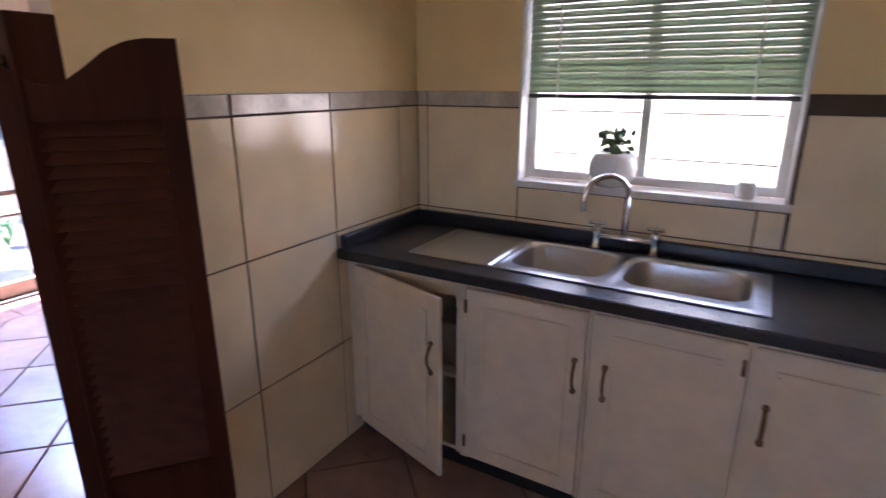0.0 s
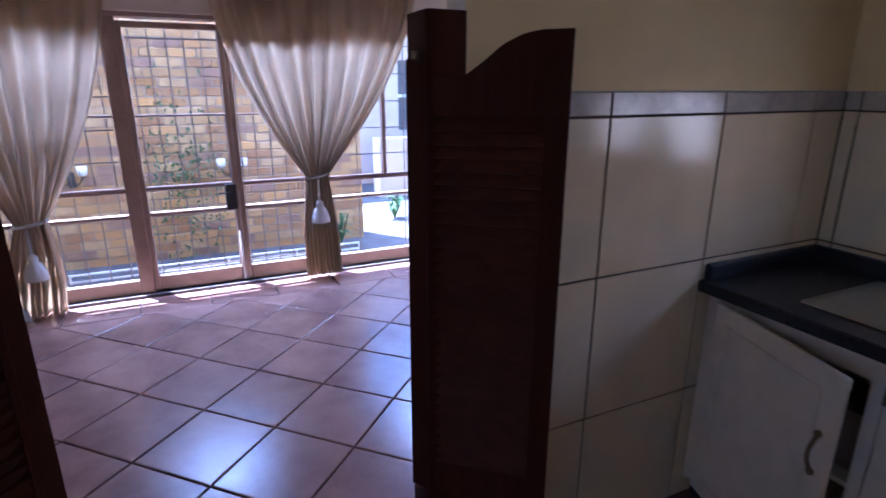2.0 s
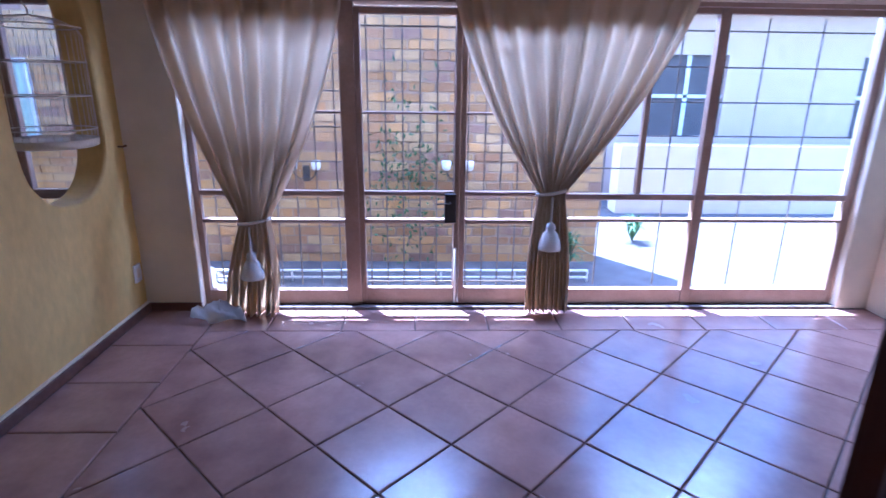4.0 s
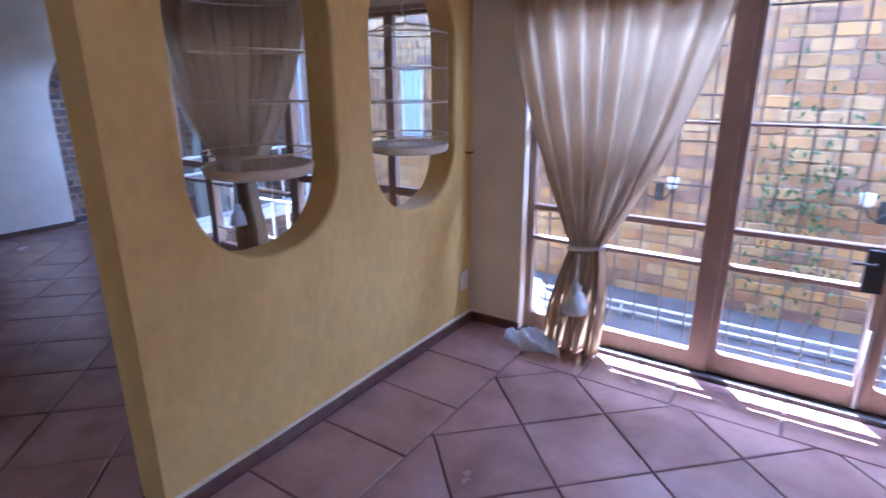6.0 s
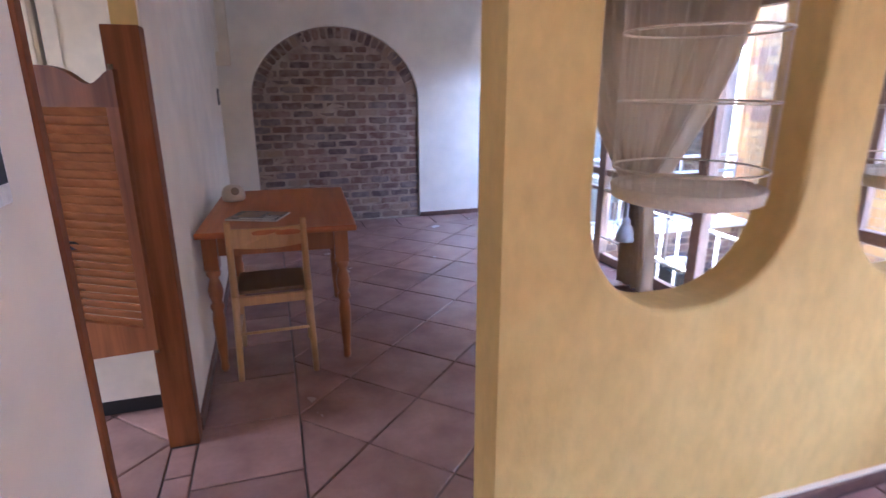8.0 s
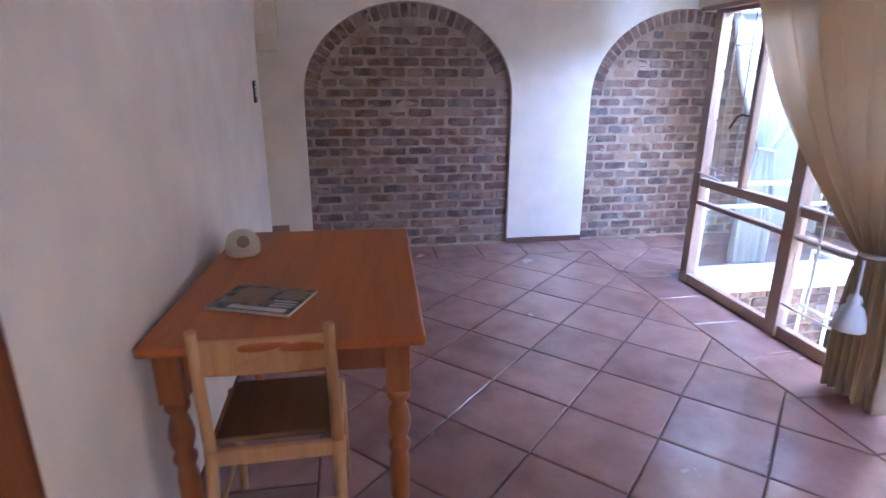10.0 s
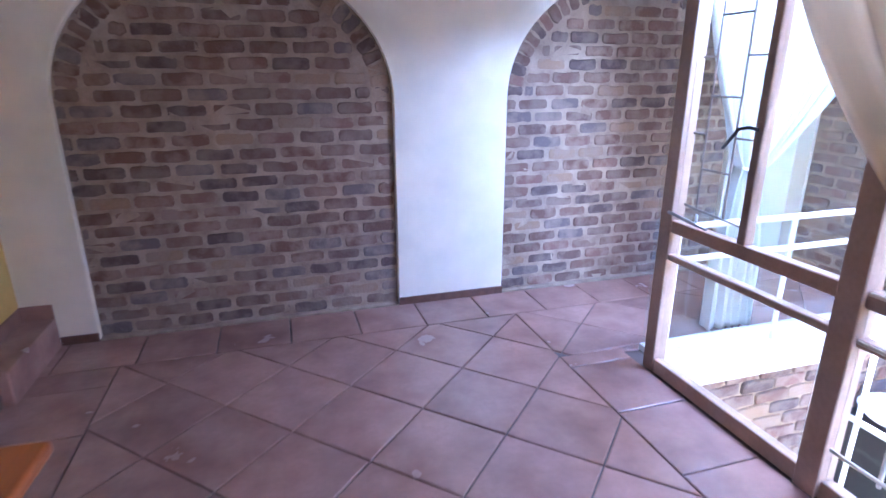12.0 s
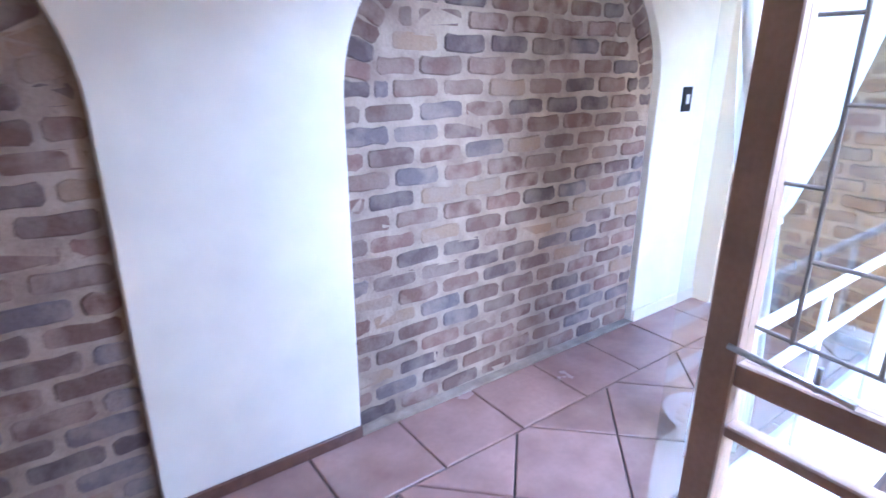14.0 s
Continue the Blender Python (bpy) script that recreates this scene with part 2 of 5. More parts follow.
M = dict(
    cream=material("cream_plaster", (0.80, 0.70, 0.53), (0.77, 0.665, 0.49), rough=0.75, grain=1.6, fine=5, bump=0.06, bump_scale=30),
    white=material("white_plaster", (0.83, 0.765, 0.645), (0.80, 0.73, 0.605), rough=0.75, grain=1.2, fine=4, bump=0.035, bump_scale=25),
    kitchen=material("kitchen_plaster", (0.84, 0.65, 0.33), (0.82, 0.625, 0.305), rough=0.7, grain=1.2, fine=4, mix=0.3, bump=0.04, bump_scale=30),
    yellow=material("ochre_wash", (0.70, 0.485, 0.145), (0.585, 0.375, 0.095), rough=0.7, grain=2.6, fine=24, mix=0.45, bump=0.25, bump_scale=26, stretch=(1, 1, 0.55)),
    ceiling=material("ceiling_paint", (0.82, 0.79, 0.72), rough=0.85, mix=0.2, bump=0.05),
    floor=material("terracotta_glaze", (0.38, 0.225, 0.18), (0.275, 0.155, 0.122), rough=0.24, spec=0.7, grain=5, fine=40, mix=0.5, bump=0.12, bump_scale=14, vary=0.1, rough_vary=0.08),
    grout=material("dark_grout", (0.13, 0.095, 0.08), rough=0.9, bump=0.3),
    skirt=wood("dark_skirting", (0.15, 0.07, 0.045), (0.09, 0.04, 0.026), axis=1),
    tile=material("cream_wall_tile", (0.82, 0.67, 0.43), (0.80, 0.645, 0.405), rough=0.14, grain=3, fine=5, mix=0.3, bump=0.02, bump_scale=8, vary=0.03, rough_vary=0.04),
    border_tile=material("marbled_border_tile", (0.60, 0.53, 0.45), (0.42, 0.35, 0.29), rough=0.14, grain=9, fine=60, mix=0.5, bump=0.02, vary=0.05, rough_vary=0.04),
    tile_joint=material("brown_joint", (0.09, 0.06, 0.045), rough=0.9),
    worktop=material("black_worktop", (0.018, 0.018, 0.024), (0.026, 0.026, 0.034), rough=0.28, grain=120, fine=300, mix=0.2, bump=0.0, rough_vary=0.02),
    cabinet=material("white_cabinet_paint", (0.80, 0.70, 0.54), (0.78, 0.675, 0.515), rough=0.35, grain=1.5, fine=12, mix=0.3, bump=0.015, bump_scale=20),
    plinth=material("black_plinth", (0.02, 0.02, 0.022), rough=0.5),
    inside=material("cupboard_inside", (0.35, 0.26, 0.18), rough=0.7),
    steel=material("brushed_steel", (0.55, 0.55, 0.55), (0.50, 0.50, 0.50), rough=0.3, grain=3, fine=30, metal=1.0, bump=0.0, rough_vary=0.03, stretch=(1, 20, 1)),
    chrome=material("chrome", (0.75, 0.75, 0.76), rough=0.08, metal=1.0, bump=0.0, mix=0.1, rough_vary=0.03),
    brass=material("antique_brass", (0.30, 0.20, 0.10), (0.16, 0.10, 0.05), rough=0.4, grain=20, metal=0.9),
    # saloon doors share one stain; this copy has the backlit shade put in
    saloon=wood("saloon_stain_shaded", (0.065, 0.020, 0.011), (0.04, 0.013, 0.007), axis=2, rough=0.6, coat=0.0, spec=0.08),
    shaded_slat=wood("saloon_slat_stain_shaded", (0.085, 0.027, 0.013), (0.055, 0.018, 0.009), axis=0, rough=0.55, coat=0.0, spec=0.15),
    # lit copy of the same stain, for the second doorway
    lit_stain=wood("saloon_stain_lit", (0.25, 0.085, 0.024), (0.13, 0.040, 0.012), axis=2, rough=0.5, coat=0.0, streak=0.5, spec=0.15),
    lit_slat=wood("saloon_slat_stain_lit", (0.38, 0.145, 0.040), (0.24, 0.082, 0.022), axis=0, rough=0.45, coat=0.0, spec=0.3),
    pine=wood("orange_pine", (0.47, 0.135, 0.020), (0.33, 0.082, 0.013), axis=1, rough=0.38, coat=0.05, streak=0.32),
    pine_leg=wood("orange_pine_leg", (0.40, 0.14, 0.035), (0.27, 0.085, 0.02), axis=2, rough=0.3, coat=0.3),
    chair=wood("honey_pine", (0.60, 0.33, 0.115), (0.50, 0.26, 0.085), axis=2, rough=0.4),
    chair_seat=wood("dark_seat", (0.24, 0.13, 0.05), (0.18, 0.09, 0.035), axis=1, rough=0.45),
    steel_frame=material("tan_frame_paint", (0.42, 0.29, 0.21), (0.36, 0.24, 0.17), rough=0.45, grain=6, fine=60, bump=0.05),
    white_frame=material("white_frame_paint", (0.78, 0.76, 0.72), rough=0.4, bump=0.05),
    bar=material("bar_paint", (0.20, 0.155, 0.125), (0.15, 0.11, 0.09), rough=0.5, bump=0.05),
    dark_iron=material("dark_iron", (0.05, 0.045, 0.04), rough=0.5),
    glass=pane_glass("window_glass"),
    curtain=fabric("cream_curtain", (0.61, 0.455, 0.285), 0.55, (0.76, 0.665, 0.52)),
    sheer=fabric("white_curtain", (0.86, 0.85, 0.82), 0.5),
    tassel=fabric("pale_tassel", (0.82, 0.80, 0.76), 0.2),
    blind=material("green_blind", (0.50, 0.59, 0.45), (0.46, 0.55, 0.41), rough=0.4, bump=0.0),
    blind_dark=material("dark_blind_rail", (0.05, 0.06, 0.05), rough=0.4, bump=0.0),
    ceramic=material("white_ceramic", (0.80, 0.78, 0.74), rough=0.15, mix=0.1, bump=0.0),
    stoneware=material("cream_stoneware", (0.72, 0.62, 0.46), (0.66, 0.56, 0.4), rough=0.5, grain=20),
    leaf=material("leaf", (0.05, 0.11, 0.03), (0.09, 0.16, 0.05), rough=0.5, grain=30, vary=0.2),
    soil=material("soil", (0.04, 0.025, 0.015), rough=0.95),
    mortar=material("pale_mortar", (0.42, 0.32, 0.235), (0.27, 0.195, 0.145), rough=0.95, grain=10, fine=90, bump=0.5, bump_scale=80),
    brick=brick_material("rustic_brick", [(0.192, 0.108, 0.078), (0.126, 0.084, 0.074), (0.216, 0.126, 0.090), (0.156, 0.094, 0.072), (0.300, 0.198, 0.126), (0.150, 0.114, 0.108), (0.192, 0.106, 0.078), (0.144, 0.078, 0.054)]),
    out_brick=brick_material("face_brick", [(0.47, 0.25, 0.085), (0.51, 0.31, 0.12), (0.36, 0.185, 0.075), (0.54, 0.36, 0.16), (0.26, 0.15, 0.10), (0.48, 0.27, 0.09)], smeared=(0.45, 0.29, 0.15)),
    out_brick_far=brick_material("face_brick_far", [(0.47, 0.25, 0.085), (0.51, 0.31, 0.12), (0.36, 0.185, 0.075), (0.54, 0.36, 0.16), (0.26, 0.15, 0.10), (0.48, 0.27, 0.09)], island=True, smeared=(0.45, 0.29, 0.15)),
    out_mortar=material("grey_mortar", (0.36, 0.26, 0.17), rough=0.95, bump=0.4),
    paving=material("paving", (0.115, 0.10, 0.092), (0.08, 0.07, 0.064), rough=0.85, grain=6, fine=50, bump=0.3, bump_scale=30),
    # darkened so that less light bounces up in the sunken court
    well_paving=material("low_bounce_paving", (0.075, 0.075, 0.06), (0.045, 0.055, 0.035), rough=0.85, grain=5, fine=50, bump=0.3, bump_scale=30),
    ledge=material("painted_ledge", (0.80, 0.74, 0.62), (0.74, 0.67, 0.55), rough=0.7),
    house=material("house_plaster", (0.58, 0.44, 0.33), (0.52, 0.39, 0.29), rough=0.8, bump=0.2),
    roof=material("grey_roof_tile", (0.20, 0.17, 0.16), rough=0.8),
    plastic=material("white_plastic", (0.80, 0.79, 0.76), rough=0.35, mix=0.1, bump=0.0),
    black=material("black_plastic", (0.015, 0.015, 0.015), rough=0.4, bump=0.0),
    paper=material("magazine_cover", (0.03, 0.03, 0.03), (0.32, 0.29, 0.25), rough=0.5, grain=26, fine=60, mix=0.5, bump=0.0),
    paper_edge=material("paper_edge", (0.7, 0.68, 0.62), rough=0.8, bump=0.0),
    cage=material("cream_wire", (0.74, 0.64, 0.48), (0.64, 0.54, 0.4), rough=0.5, bump=0.05),
    lampshade=material("frosted_shade", (0.85, 0.84, 0.80), rough=0.4, bump=0.0),
    grass=material("dry_grass", (0.10, 0.13, 0.05), (0.17, 0.16, 0.08), rough=0.9, grain=3),
)


# ---- mesh helpers ----
def box(bm, x0, x1, y0, y1, z0, z1):
    v = [bm.verts.new(p) for p in ((x0, y0, z0), (x1, y0, z0), (x1, y1, z0), (x0, y1, z0), (x0, y0, z1), (x1, y0, z1), (x1, y1, z1), (x0, y1, z1))]
    for f in ((3, 2, 1, 0), (4, 5, 6, 7), (0, 1, 5, 4), (1, 2, 6, 5), (2, 3, 7, 6), (3, 0, 4, 7)):
        bm.faces.new([v[i] for i in f])
    return v


def rounded(x0, x1, y0, y1, z0, z1, r=0.004, seg=2):
    bm = bmesh.new()
    box(bm, x0, x1, y0, y1, z0, z1)
    bmesh.ops.bevel(bm, geom=bm.edges[:], offset=r, segments=seg, affect="EDGES", profile=0.5)
    return bm


def boxes(*list_of):
    bm = bmesh.new()
    for b in list_of:
        box(bm, *b)
    return bm


def tube(bm, p, q, r, n=8, r2=None):
    p, q = Vector(p), Vector(q)
    turn = (q - p).to_track_quat("Z", "Y").to_matrix()
    r2 = r if r2 is None else r2
    a, b = [], []
    for i in range(n):
        c = Vector((math.cos(2 * math.pi * i / n), math.sin(2 * math.pi * i / n), 0))
        a.append(bm.verts.new(p + turn @ (c * r)))
        b.append(bm.verts.new(q + turn @ (c * r2)))
    for i in range(n):
        j = (i + 1) % n
        f = bm.faces.new((a[i], a[j], b[j], b[i]))
        f.smooth = n > 6
    bm.faces.new(a[::-1])
    bm.faces.new(b)
    return bm


def run(points, r, n=8):
    """A bent rod through the points."""
    bm = bmesh.new()
    pts = [Vector(p) for p in points]
    rings, last, turn = [], None, None
    for i, p in enumerate(pts):
        d = (pts[min(i + 1, len(pts) - 1)] - pts[max(i - 1, 0)]).normalized()
        turn = d.to_track_quat("Z", "Y") if last is None else last.rotation_difference(d) @ turn
        last = d
        rings.append([bm.verts.new(p + turn @ Vector((r * math.cos(2 * math.pi * k / n), r * math.sin(2 * math.pi * k / n), 0))) for k in range(n)])
    for a, b in zip(rings, rings[1:]):
        for k in range(n):
            bm.faces.new((a[k], a[(k + 1) % n], b[(k + 1) % n], b[k])).smooth = True
    bm.faces.new(rings[0][::-1])
    bm.faces.new(rings[-1])
    return bm


def lathe(profile, n=20, at=(0, 0, 0)):
    bm = bmesh.new()
    rings = []
    for r, z in profile:
        rings.append([bm.verts.new((at[0] + max(r, 1e-4) * math.cos(2 * math.pi * i / n), at[1] + max(r, 1e-4) * math.sin(2 * math.pi * i / n), at[2] + z)) for i in range(n)])
    for a, b in zip(rings, rings[1:]):
        for i in range(n):
            j = (i + 1) % n
            bm.faces.new((a[i], a[j], b[j], b[i])).smooth = True
    bm.faces.new(rings[0][::-1])
    bm.faces.new(rings[-1])
    return bm


def prism(outline, place, depth):
    """A flat outline of (u, v) given thickness; place maps (u, v, w) into the world."""
    bm = bmesh.new()
    a = [bm.verts.new(place(u, v, 0.0)) for u, v in outline]
    b = [bm.verts.new(place(u, v, depth)) for u, v in outline]
    bm.faces.new(a[::-1])
    bm.faces.new(b)
    for i in range(len(a)):
        j = (i + 1) % len(a)
        bm.faces.new((a[i], a[j], b[j], b[i]))
    bmesh.ops.recalc_face_normals(bm, faces=bm.faces[:])
    return bm


def mesh_of(name, bm, mat):
    me = bpy.data.meshes.new(name)
    bm.to_mesh(me)
    bm.free()
    me.materials.append(mat)
    return me


def thing(name, at, label, category, group="", kind=""):
    ob = new(name)
    ob.location = at
    return tagged(ob, label, category, group, kind)


def part(name, bm, mat, parent=None, label=""):
    """Links a bmesh, made in world places, as one mesh object under a thing or part."""
    ob = new(name, mesh_of(name, bm, mat))
    if parent:
        ob.parent = parent
        m = Matrix.Identity(4)
        p = parent
        while p:
            m = p.matrix_parent_inverse @ p.matrix_basis @ m
            p = p.parent
        ob.matrix_parent_inverse = m.inverted()
    if label:
        ob["label"] = label
    return ob


def solo(name, bm, mat, label, category, kind="", group=""):
    return tagged(new(name, mesh_of(name, bm, mat)), label, category, group, kind)


def holed_wall(u0, u1, z0, z1, holes, place, depth):
    """A wall in (u, z) with openings (ua, ub, low, high): low and high are functions of u, or low is None to the ground."""
    bm = bmesh.new()
    cols = {round(u0, 4), round(u1, 4)}
    for ua, ub, lo, hi, steps in holes:
        for i in range(steps + 1):
            s = 0.5 - 0.5 * math.cos(math.pi * i / steps)
            cols.add(round(ua + (ub - ua) * s, 4))
    cols = sorted(cols)

    def quad(a, b, c, d, w):
        vs = [bm.verts.new(place(u, z, w)) for u, z in (a, b, c, d)]
        bm.faces.new(vs)

    def side(a, b):
        vs = [bm.verts.new(place(*a, 0)), bm.verts.new(place(*b, 0)), bm.verts.new(place(*b, depth)), bm.verts.new(place(*a, depth))]
        bm.faces.new(vs)

    for a, b in zip(cols, cols[1:]):
        mid = (a + b) / 2
        hole = [h for h in holes if h[0] < mid < h[1]]
        for w in (0, depth):
            if not hole:
                cuts = [z0, z1]
                for h in holes:
                    if abs(h[0] - b) < 1e-3 or abs(h[1] - a) < 1e-3:
                        e = b if abs(h[0] - b) < 1e-3 else a
                        cuts += [h[3](e)] + ([h[2](e)] if h[2] else [])
                cuts = sorted(set(round(c, 4) for c in cuts))
                for c, d in zip(cuts, cuts[1:]):
                    quad((a, c), (b, c), (b, d), (a, d), w)
            else:
                h = hole[0]
                if h[2]:
                    quad((a, z0), (b, z0), (b, h[2](b)), (a, h[2](a)), w)
                quad((a, h[3](a)), (b, h[3](b)), (b, z1), (a, z1), w)
        if hole:
            h = hole[0]
            side((a, h[3](a)), (b, h[3](b)))
            if h[2]:
                side((a, h[2](a)), (b, h[2](b)))
                side((a, z0), (b, z0))
        else:
            side((a, z0), (b, z0))
        side((a, z1), (b, z1))
    for h in holes:
        for e in (h[0], h[1]):
            if abs(e - u0) > 1e-3 and abs(e - u1) > 1e-3:
                side((e, h[2](e) if h[2] else z0), (e, h[3](e)))
    for e in (u0, u1):
        if not any(abs(e - h[0]) < 1e-3 or abs(e - h[1]) < 1e-3 for h in holes):
            side((e, z0), (e, z1))
    bmesh.ops.remove_doubles(bm, verts=bm.verts[:], dist=0.0006)
    bmesh.ops.recalc_face_normals(bm, faces=bm.faces[:])
    return bm


def flat(v):
    return lambda u: v


def structure(name, bm, mat, label, category, soft_edge=0.0):
    ob = solo(name, bm, mat, label, category, "structure")
    if soft_edge:
        b = ob.modifiers.new("soft_edges", "BEVEL")
        b.width, b.segments, b.limit_method, b.angle_limit = soft_edge, 3, "ANGLE", radians(40)
        b.harden_normals = False
    return ob


# ---- plan ----
WALL_A, WALL_LIV = -1.36, -1.465          # kitchen face and living face of the dividing wall
GLASS_X, GLASS_IN = -4.545, -4.46         # glazing line and wall face beside it
YEL_N, YEL_S = -1.718, -1.885              # screen wall faces
ARCH_Y = -6.60                            # plaster face of the arch wall
WALL_B = 2.12                             # window wall of the kitchen
WELL_S = -5.58                            # glazed side of the passage
CEIL = 2.50
DOOR1, DOOR2 = (-0.42, 0.632), (-2.835, -1.71)

# ---- large structure ----
structure("floor", boxes((-4.62, 2.1, WELL_S, 3.3, -0.16, -0.012), (-6.8, 2.1, -6.75, WELL_S, -0.16, -0.012)), M["grout"], "floor of glazed terracotta tiles with dark joints", "floor")
structure("ceiling", boxes((-4.9, 2.1, WELL_S, 3.4, CEIL, CEIL + 0.12), (-6.85, 2.1, -6.9, WELL_S, CEIL, CEIL + 0.12)), M["ceiling"], "plain off-white painted ceiling", "ceiling")


def along_y(x, t):
    return lambda u, z, w: (x - w * t, u, z)


def along_x(y, t):
    return lambda u, z, w: (u, y - w * t, z)


# dividing wall between kitchen and living rooms, with two saloon doorways
arch_end = lambda u: 1.66 + 0.36 * math.sqrt(max(0.0, 1 - ((u + 6.26) / 0.26) ** 2))
structure("wall_divide", holed_wall(-6.75, 3.3, 0, CEIL, [(DOOR1[0], DOOR1[1], None, flat(2.15), 2), (DOOR2[0], DOOR2[1], None, flat(2.15), 2),
          (-6.615, -6.0, None, arch_end, 24)], lambda u, z, w: (WALL_LIV + w, u, z), WALL_A - WALL_LIV - 0.006), M["white"], "off-white plastered dividing wall with doorways", "wall", 0.012)
# kitchen walls
structure("wall_kitchen_window", holed_wall(WALL_A, 2.1, 0, CEIL, [(-0.845, 0.155, flat(1.10), flat(2.05), 2)], lambda u, z, w: (u, WALL_B + w, z), 0.22), M["kitchen"], "warm cream plastered kitchen wall round the window", "wall")
structure("wall_kitchen_paint", boxes((WALL_A - 0.006, WALL_A, DOOR1[1], WALL_B, 1.485, CEIL), (WALL_A - 0.006, WALL_A, DOOR2[1], DOOR1[0], 0, CEIL)), M["kitchen"], "warm cream paint on the kitchen side", "wall")
# the east opening is unseen, added to let light into the far kitchen
structure("wall_kitchen_east", holed_wall(-4.5, WALL_B, 0, CEIL, [(-3.25, -2.15, flat(1.32), flat(2.08), 2)], lambda u, z, w: (1.9 + w, u, z), 0.2), M["kitchen"], "warm cream plastered kitchen wall", "wall")
structure("wall_kitchen_south", holed_wall(WALL_A, 2.1, 0, CEIL, [(-0.35, 0.75, flat(1.62), flat(2.1), 2)], lambda u, z, w: (u, -4.28 - w, z), 0.2), M["white"], "pale plastered kitchen wall with a high window", "wall")
# living room
structure("wall_north", boxes((-4.9, WALL_LIV, 3.2, 3.4, 0, CEIL)), M["cream"], "cream plastered wall", "wall")
structure("wall_glazed", holed_wall(YEL_S, 3.3, 0, CEIL, [(-1.36, 2.98, None, flat(1.95), 2)], lambda u, z, w: (GLASS_IN - w, u, z), 0.2), M["cream"], "cream plastered wall round the glazed doors", "wall", 0.01)
# screen wall with two tall rounded openings
def rounded_low(c, hw, zb, r):
    return lambda u: zb + r - math.sqrt(max(0.0, r * r - max(0.0, abs(u - c) - (hw - r)) ** 2))


def rounded_high(c, hw, zt, r):
    return lambda u: zt - r + math.sqrt(max(0.0, r * r - max(0.0, abs(u - c) - (hw - r)) ** 2))


OVALS = ((-2.993, 0.35), (-3.93, 0.348))
oval_holes = [(c - hw, c + hw, rounded_low(c, hw, 0.838, 0.315), rounded_high(c, hw, 2.02, 0.31), 40) for c, hw in OVALS]
structure("wall_screen", holed_wall(GLASS_IN, -2.394, 0, CEIL, oval_holes, lambda u, z, w: (u, YEL_N - w, z), YEL_N - YEL_S), M["yellow"],
          "ochre colour-washed screen wall with two tall rounded openings", "wall", 0.018)
# room beyond
ARCH1, ARCH2, SPRING, RISE = (-3.468, -1.715), (-5.985, -4.197), 1.32, 0.74


def arch(a, b):
    c, r = (a + b) / 2, (b - a) / 2
    return lambda u: SPRING + RISE * math.sqrt(max(0.0, 1 - ((u - c) / r) ** 2))


structure("wall_arches", holed_wall(-6.7, -1.36, 0, CEIL, [(*ARCH1, None, arch(*ARCH1), 40), (*ARCH2, None, arch(*ARCH2), 40)],
          lambda u, z, w: (u, ARCH_Y - w, z), 0.075), M["white"], "off-white plaster wall with two brick-filled arches", "wall", 0.008)
structure("wall_arch_backing", boxes((-6.8, -1.3, ARCH_Y - 0.2, ARCH_Y - 0.045, -0.05, CEIL)), M["mortar"], "pale rough mortar between the arch bricks", "wall")
structure("wall_west", boxes((-6.85, -6.65, ARCH_Y - 0.2, WELL_S, 0, CEIL)), M["mortar"], "brown brick wall at the passage end", "wall")
structure("wall_glazed_room", holed_wall(WELL_S, YEL_S, 0, CEIL, [(WELL_S, -2.0, None, flat(1.93), 2)], lambda u, z, w: (GLASS_IN - w, u, z), 0.17), M["cream"], "cream plastered wall round the steel glazing", "wall", 0.008)
structure("wall_well_head", boxes((-6.65, -4.63, WELL_S - 0.10, WELL_S + 0.06, 1.95, CEIL)), M["cream"], "cream lintel over the passage glazing", "wall")
# step and niche of the end opening, painted jambs, mortar at the arch foot
structure("wall_niche", boxes((-1.362, -1.25, -6.75, -5.9, 0, CEIL)), M["yellow"], "ochre washed wall inside the stair opening", "wall")
structure("step", rounded(-1.525, -1.364, -6.598, -5.985, -0.01, 0.17, 0.008), M["floor"], "raised terracotta step in the end opening", "step")
structure("baseboard_step", boxes((-1.52, -1.364, -6.598, -6.586, 0.171, 0.25), (-1.376, -1.364, -6.585, -6.0, 0.171, 0.25)), M["floor"], "terracotta tile skirting above the step", "baseboard")
structure("corbel", rounded(-1.56, -1.364, -6.598, -6.50, 1.66, CEIL, 0.01), M["cream"], "plastered springer of the end arch", "wall")
structure("trim_doorway", boxes((WALL_LIV + 0.006, WALL_A - 0.012, DOOR2[0], DOOR2[0] + 0.004, 1.662, 2.149), (WALL_LIV + 0.006, WALL_A - 0.012, DOOR2[1] - 0.004, DOOR2[1], 1.662, 2.149)), M["yellow"], "ochre paint on the doorway jambs above the posts", "trim")
structure("trim_arch_foot", boxes(*[(a + 0.002, b - 0.002, ARCH_Y - 0.046, ARCH_Y + 0.004, -0.012, 0.007) for a, b in (ARCH1, ARCH2)]), M["mortar"], "rough mortar fillet at the foot of the arch bricks", "trim")

# roof edge and eave outside the glazed doors; deeper run added unseen to block sun
structure("eave", boxes((-5.10, -4.66, -1.95, 3.6, 2.26, 2.36), (-5.42, -4.66, -5.515, -1.95, 2.26, 2.36)), M["white_frame"], "white painted eave over the glazed doors, with an added unseen sun block beyond", "eave")

# skirting
def skirting(name, bits):
    structure(name, boxes(*bits), M["skirt"], "dark brown wooden skirting board", "baseboard", 0.003)


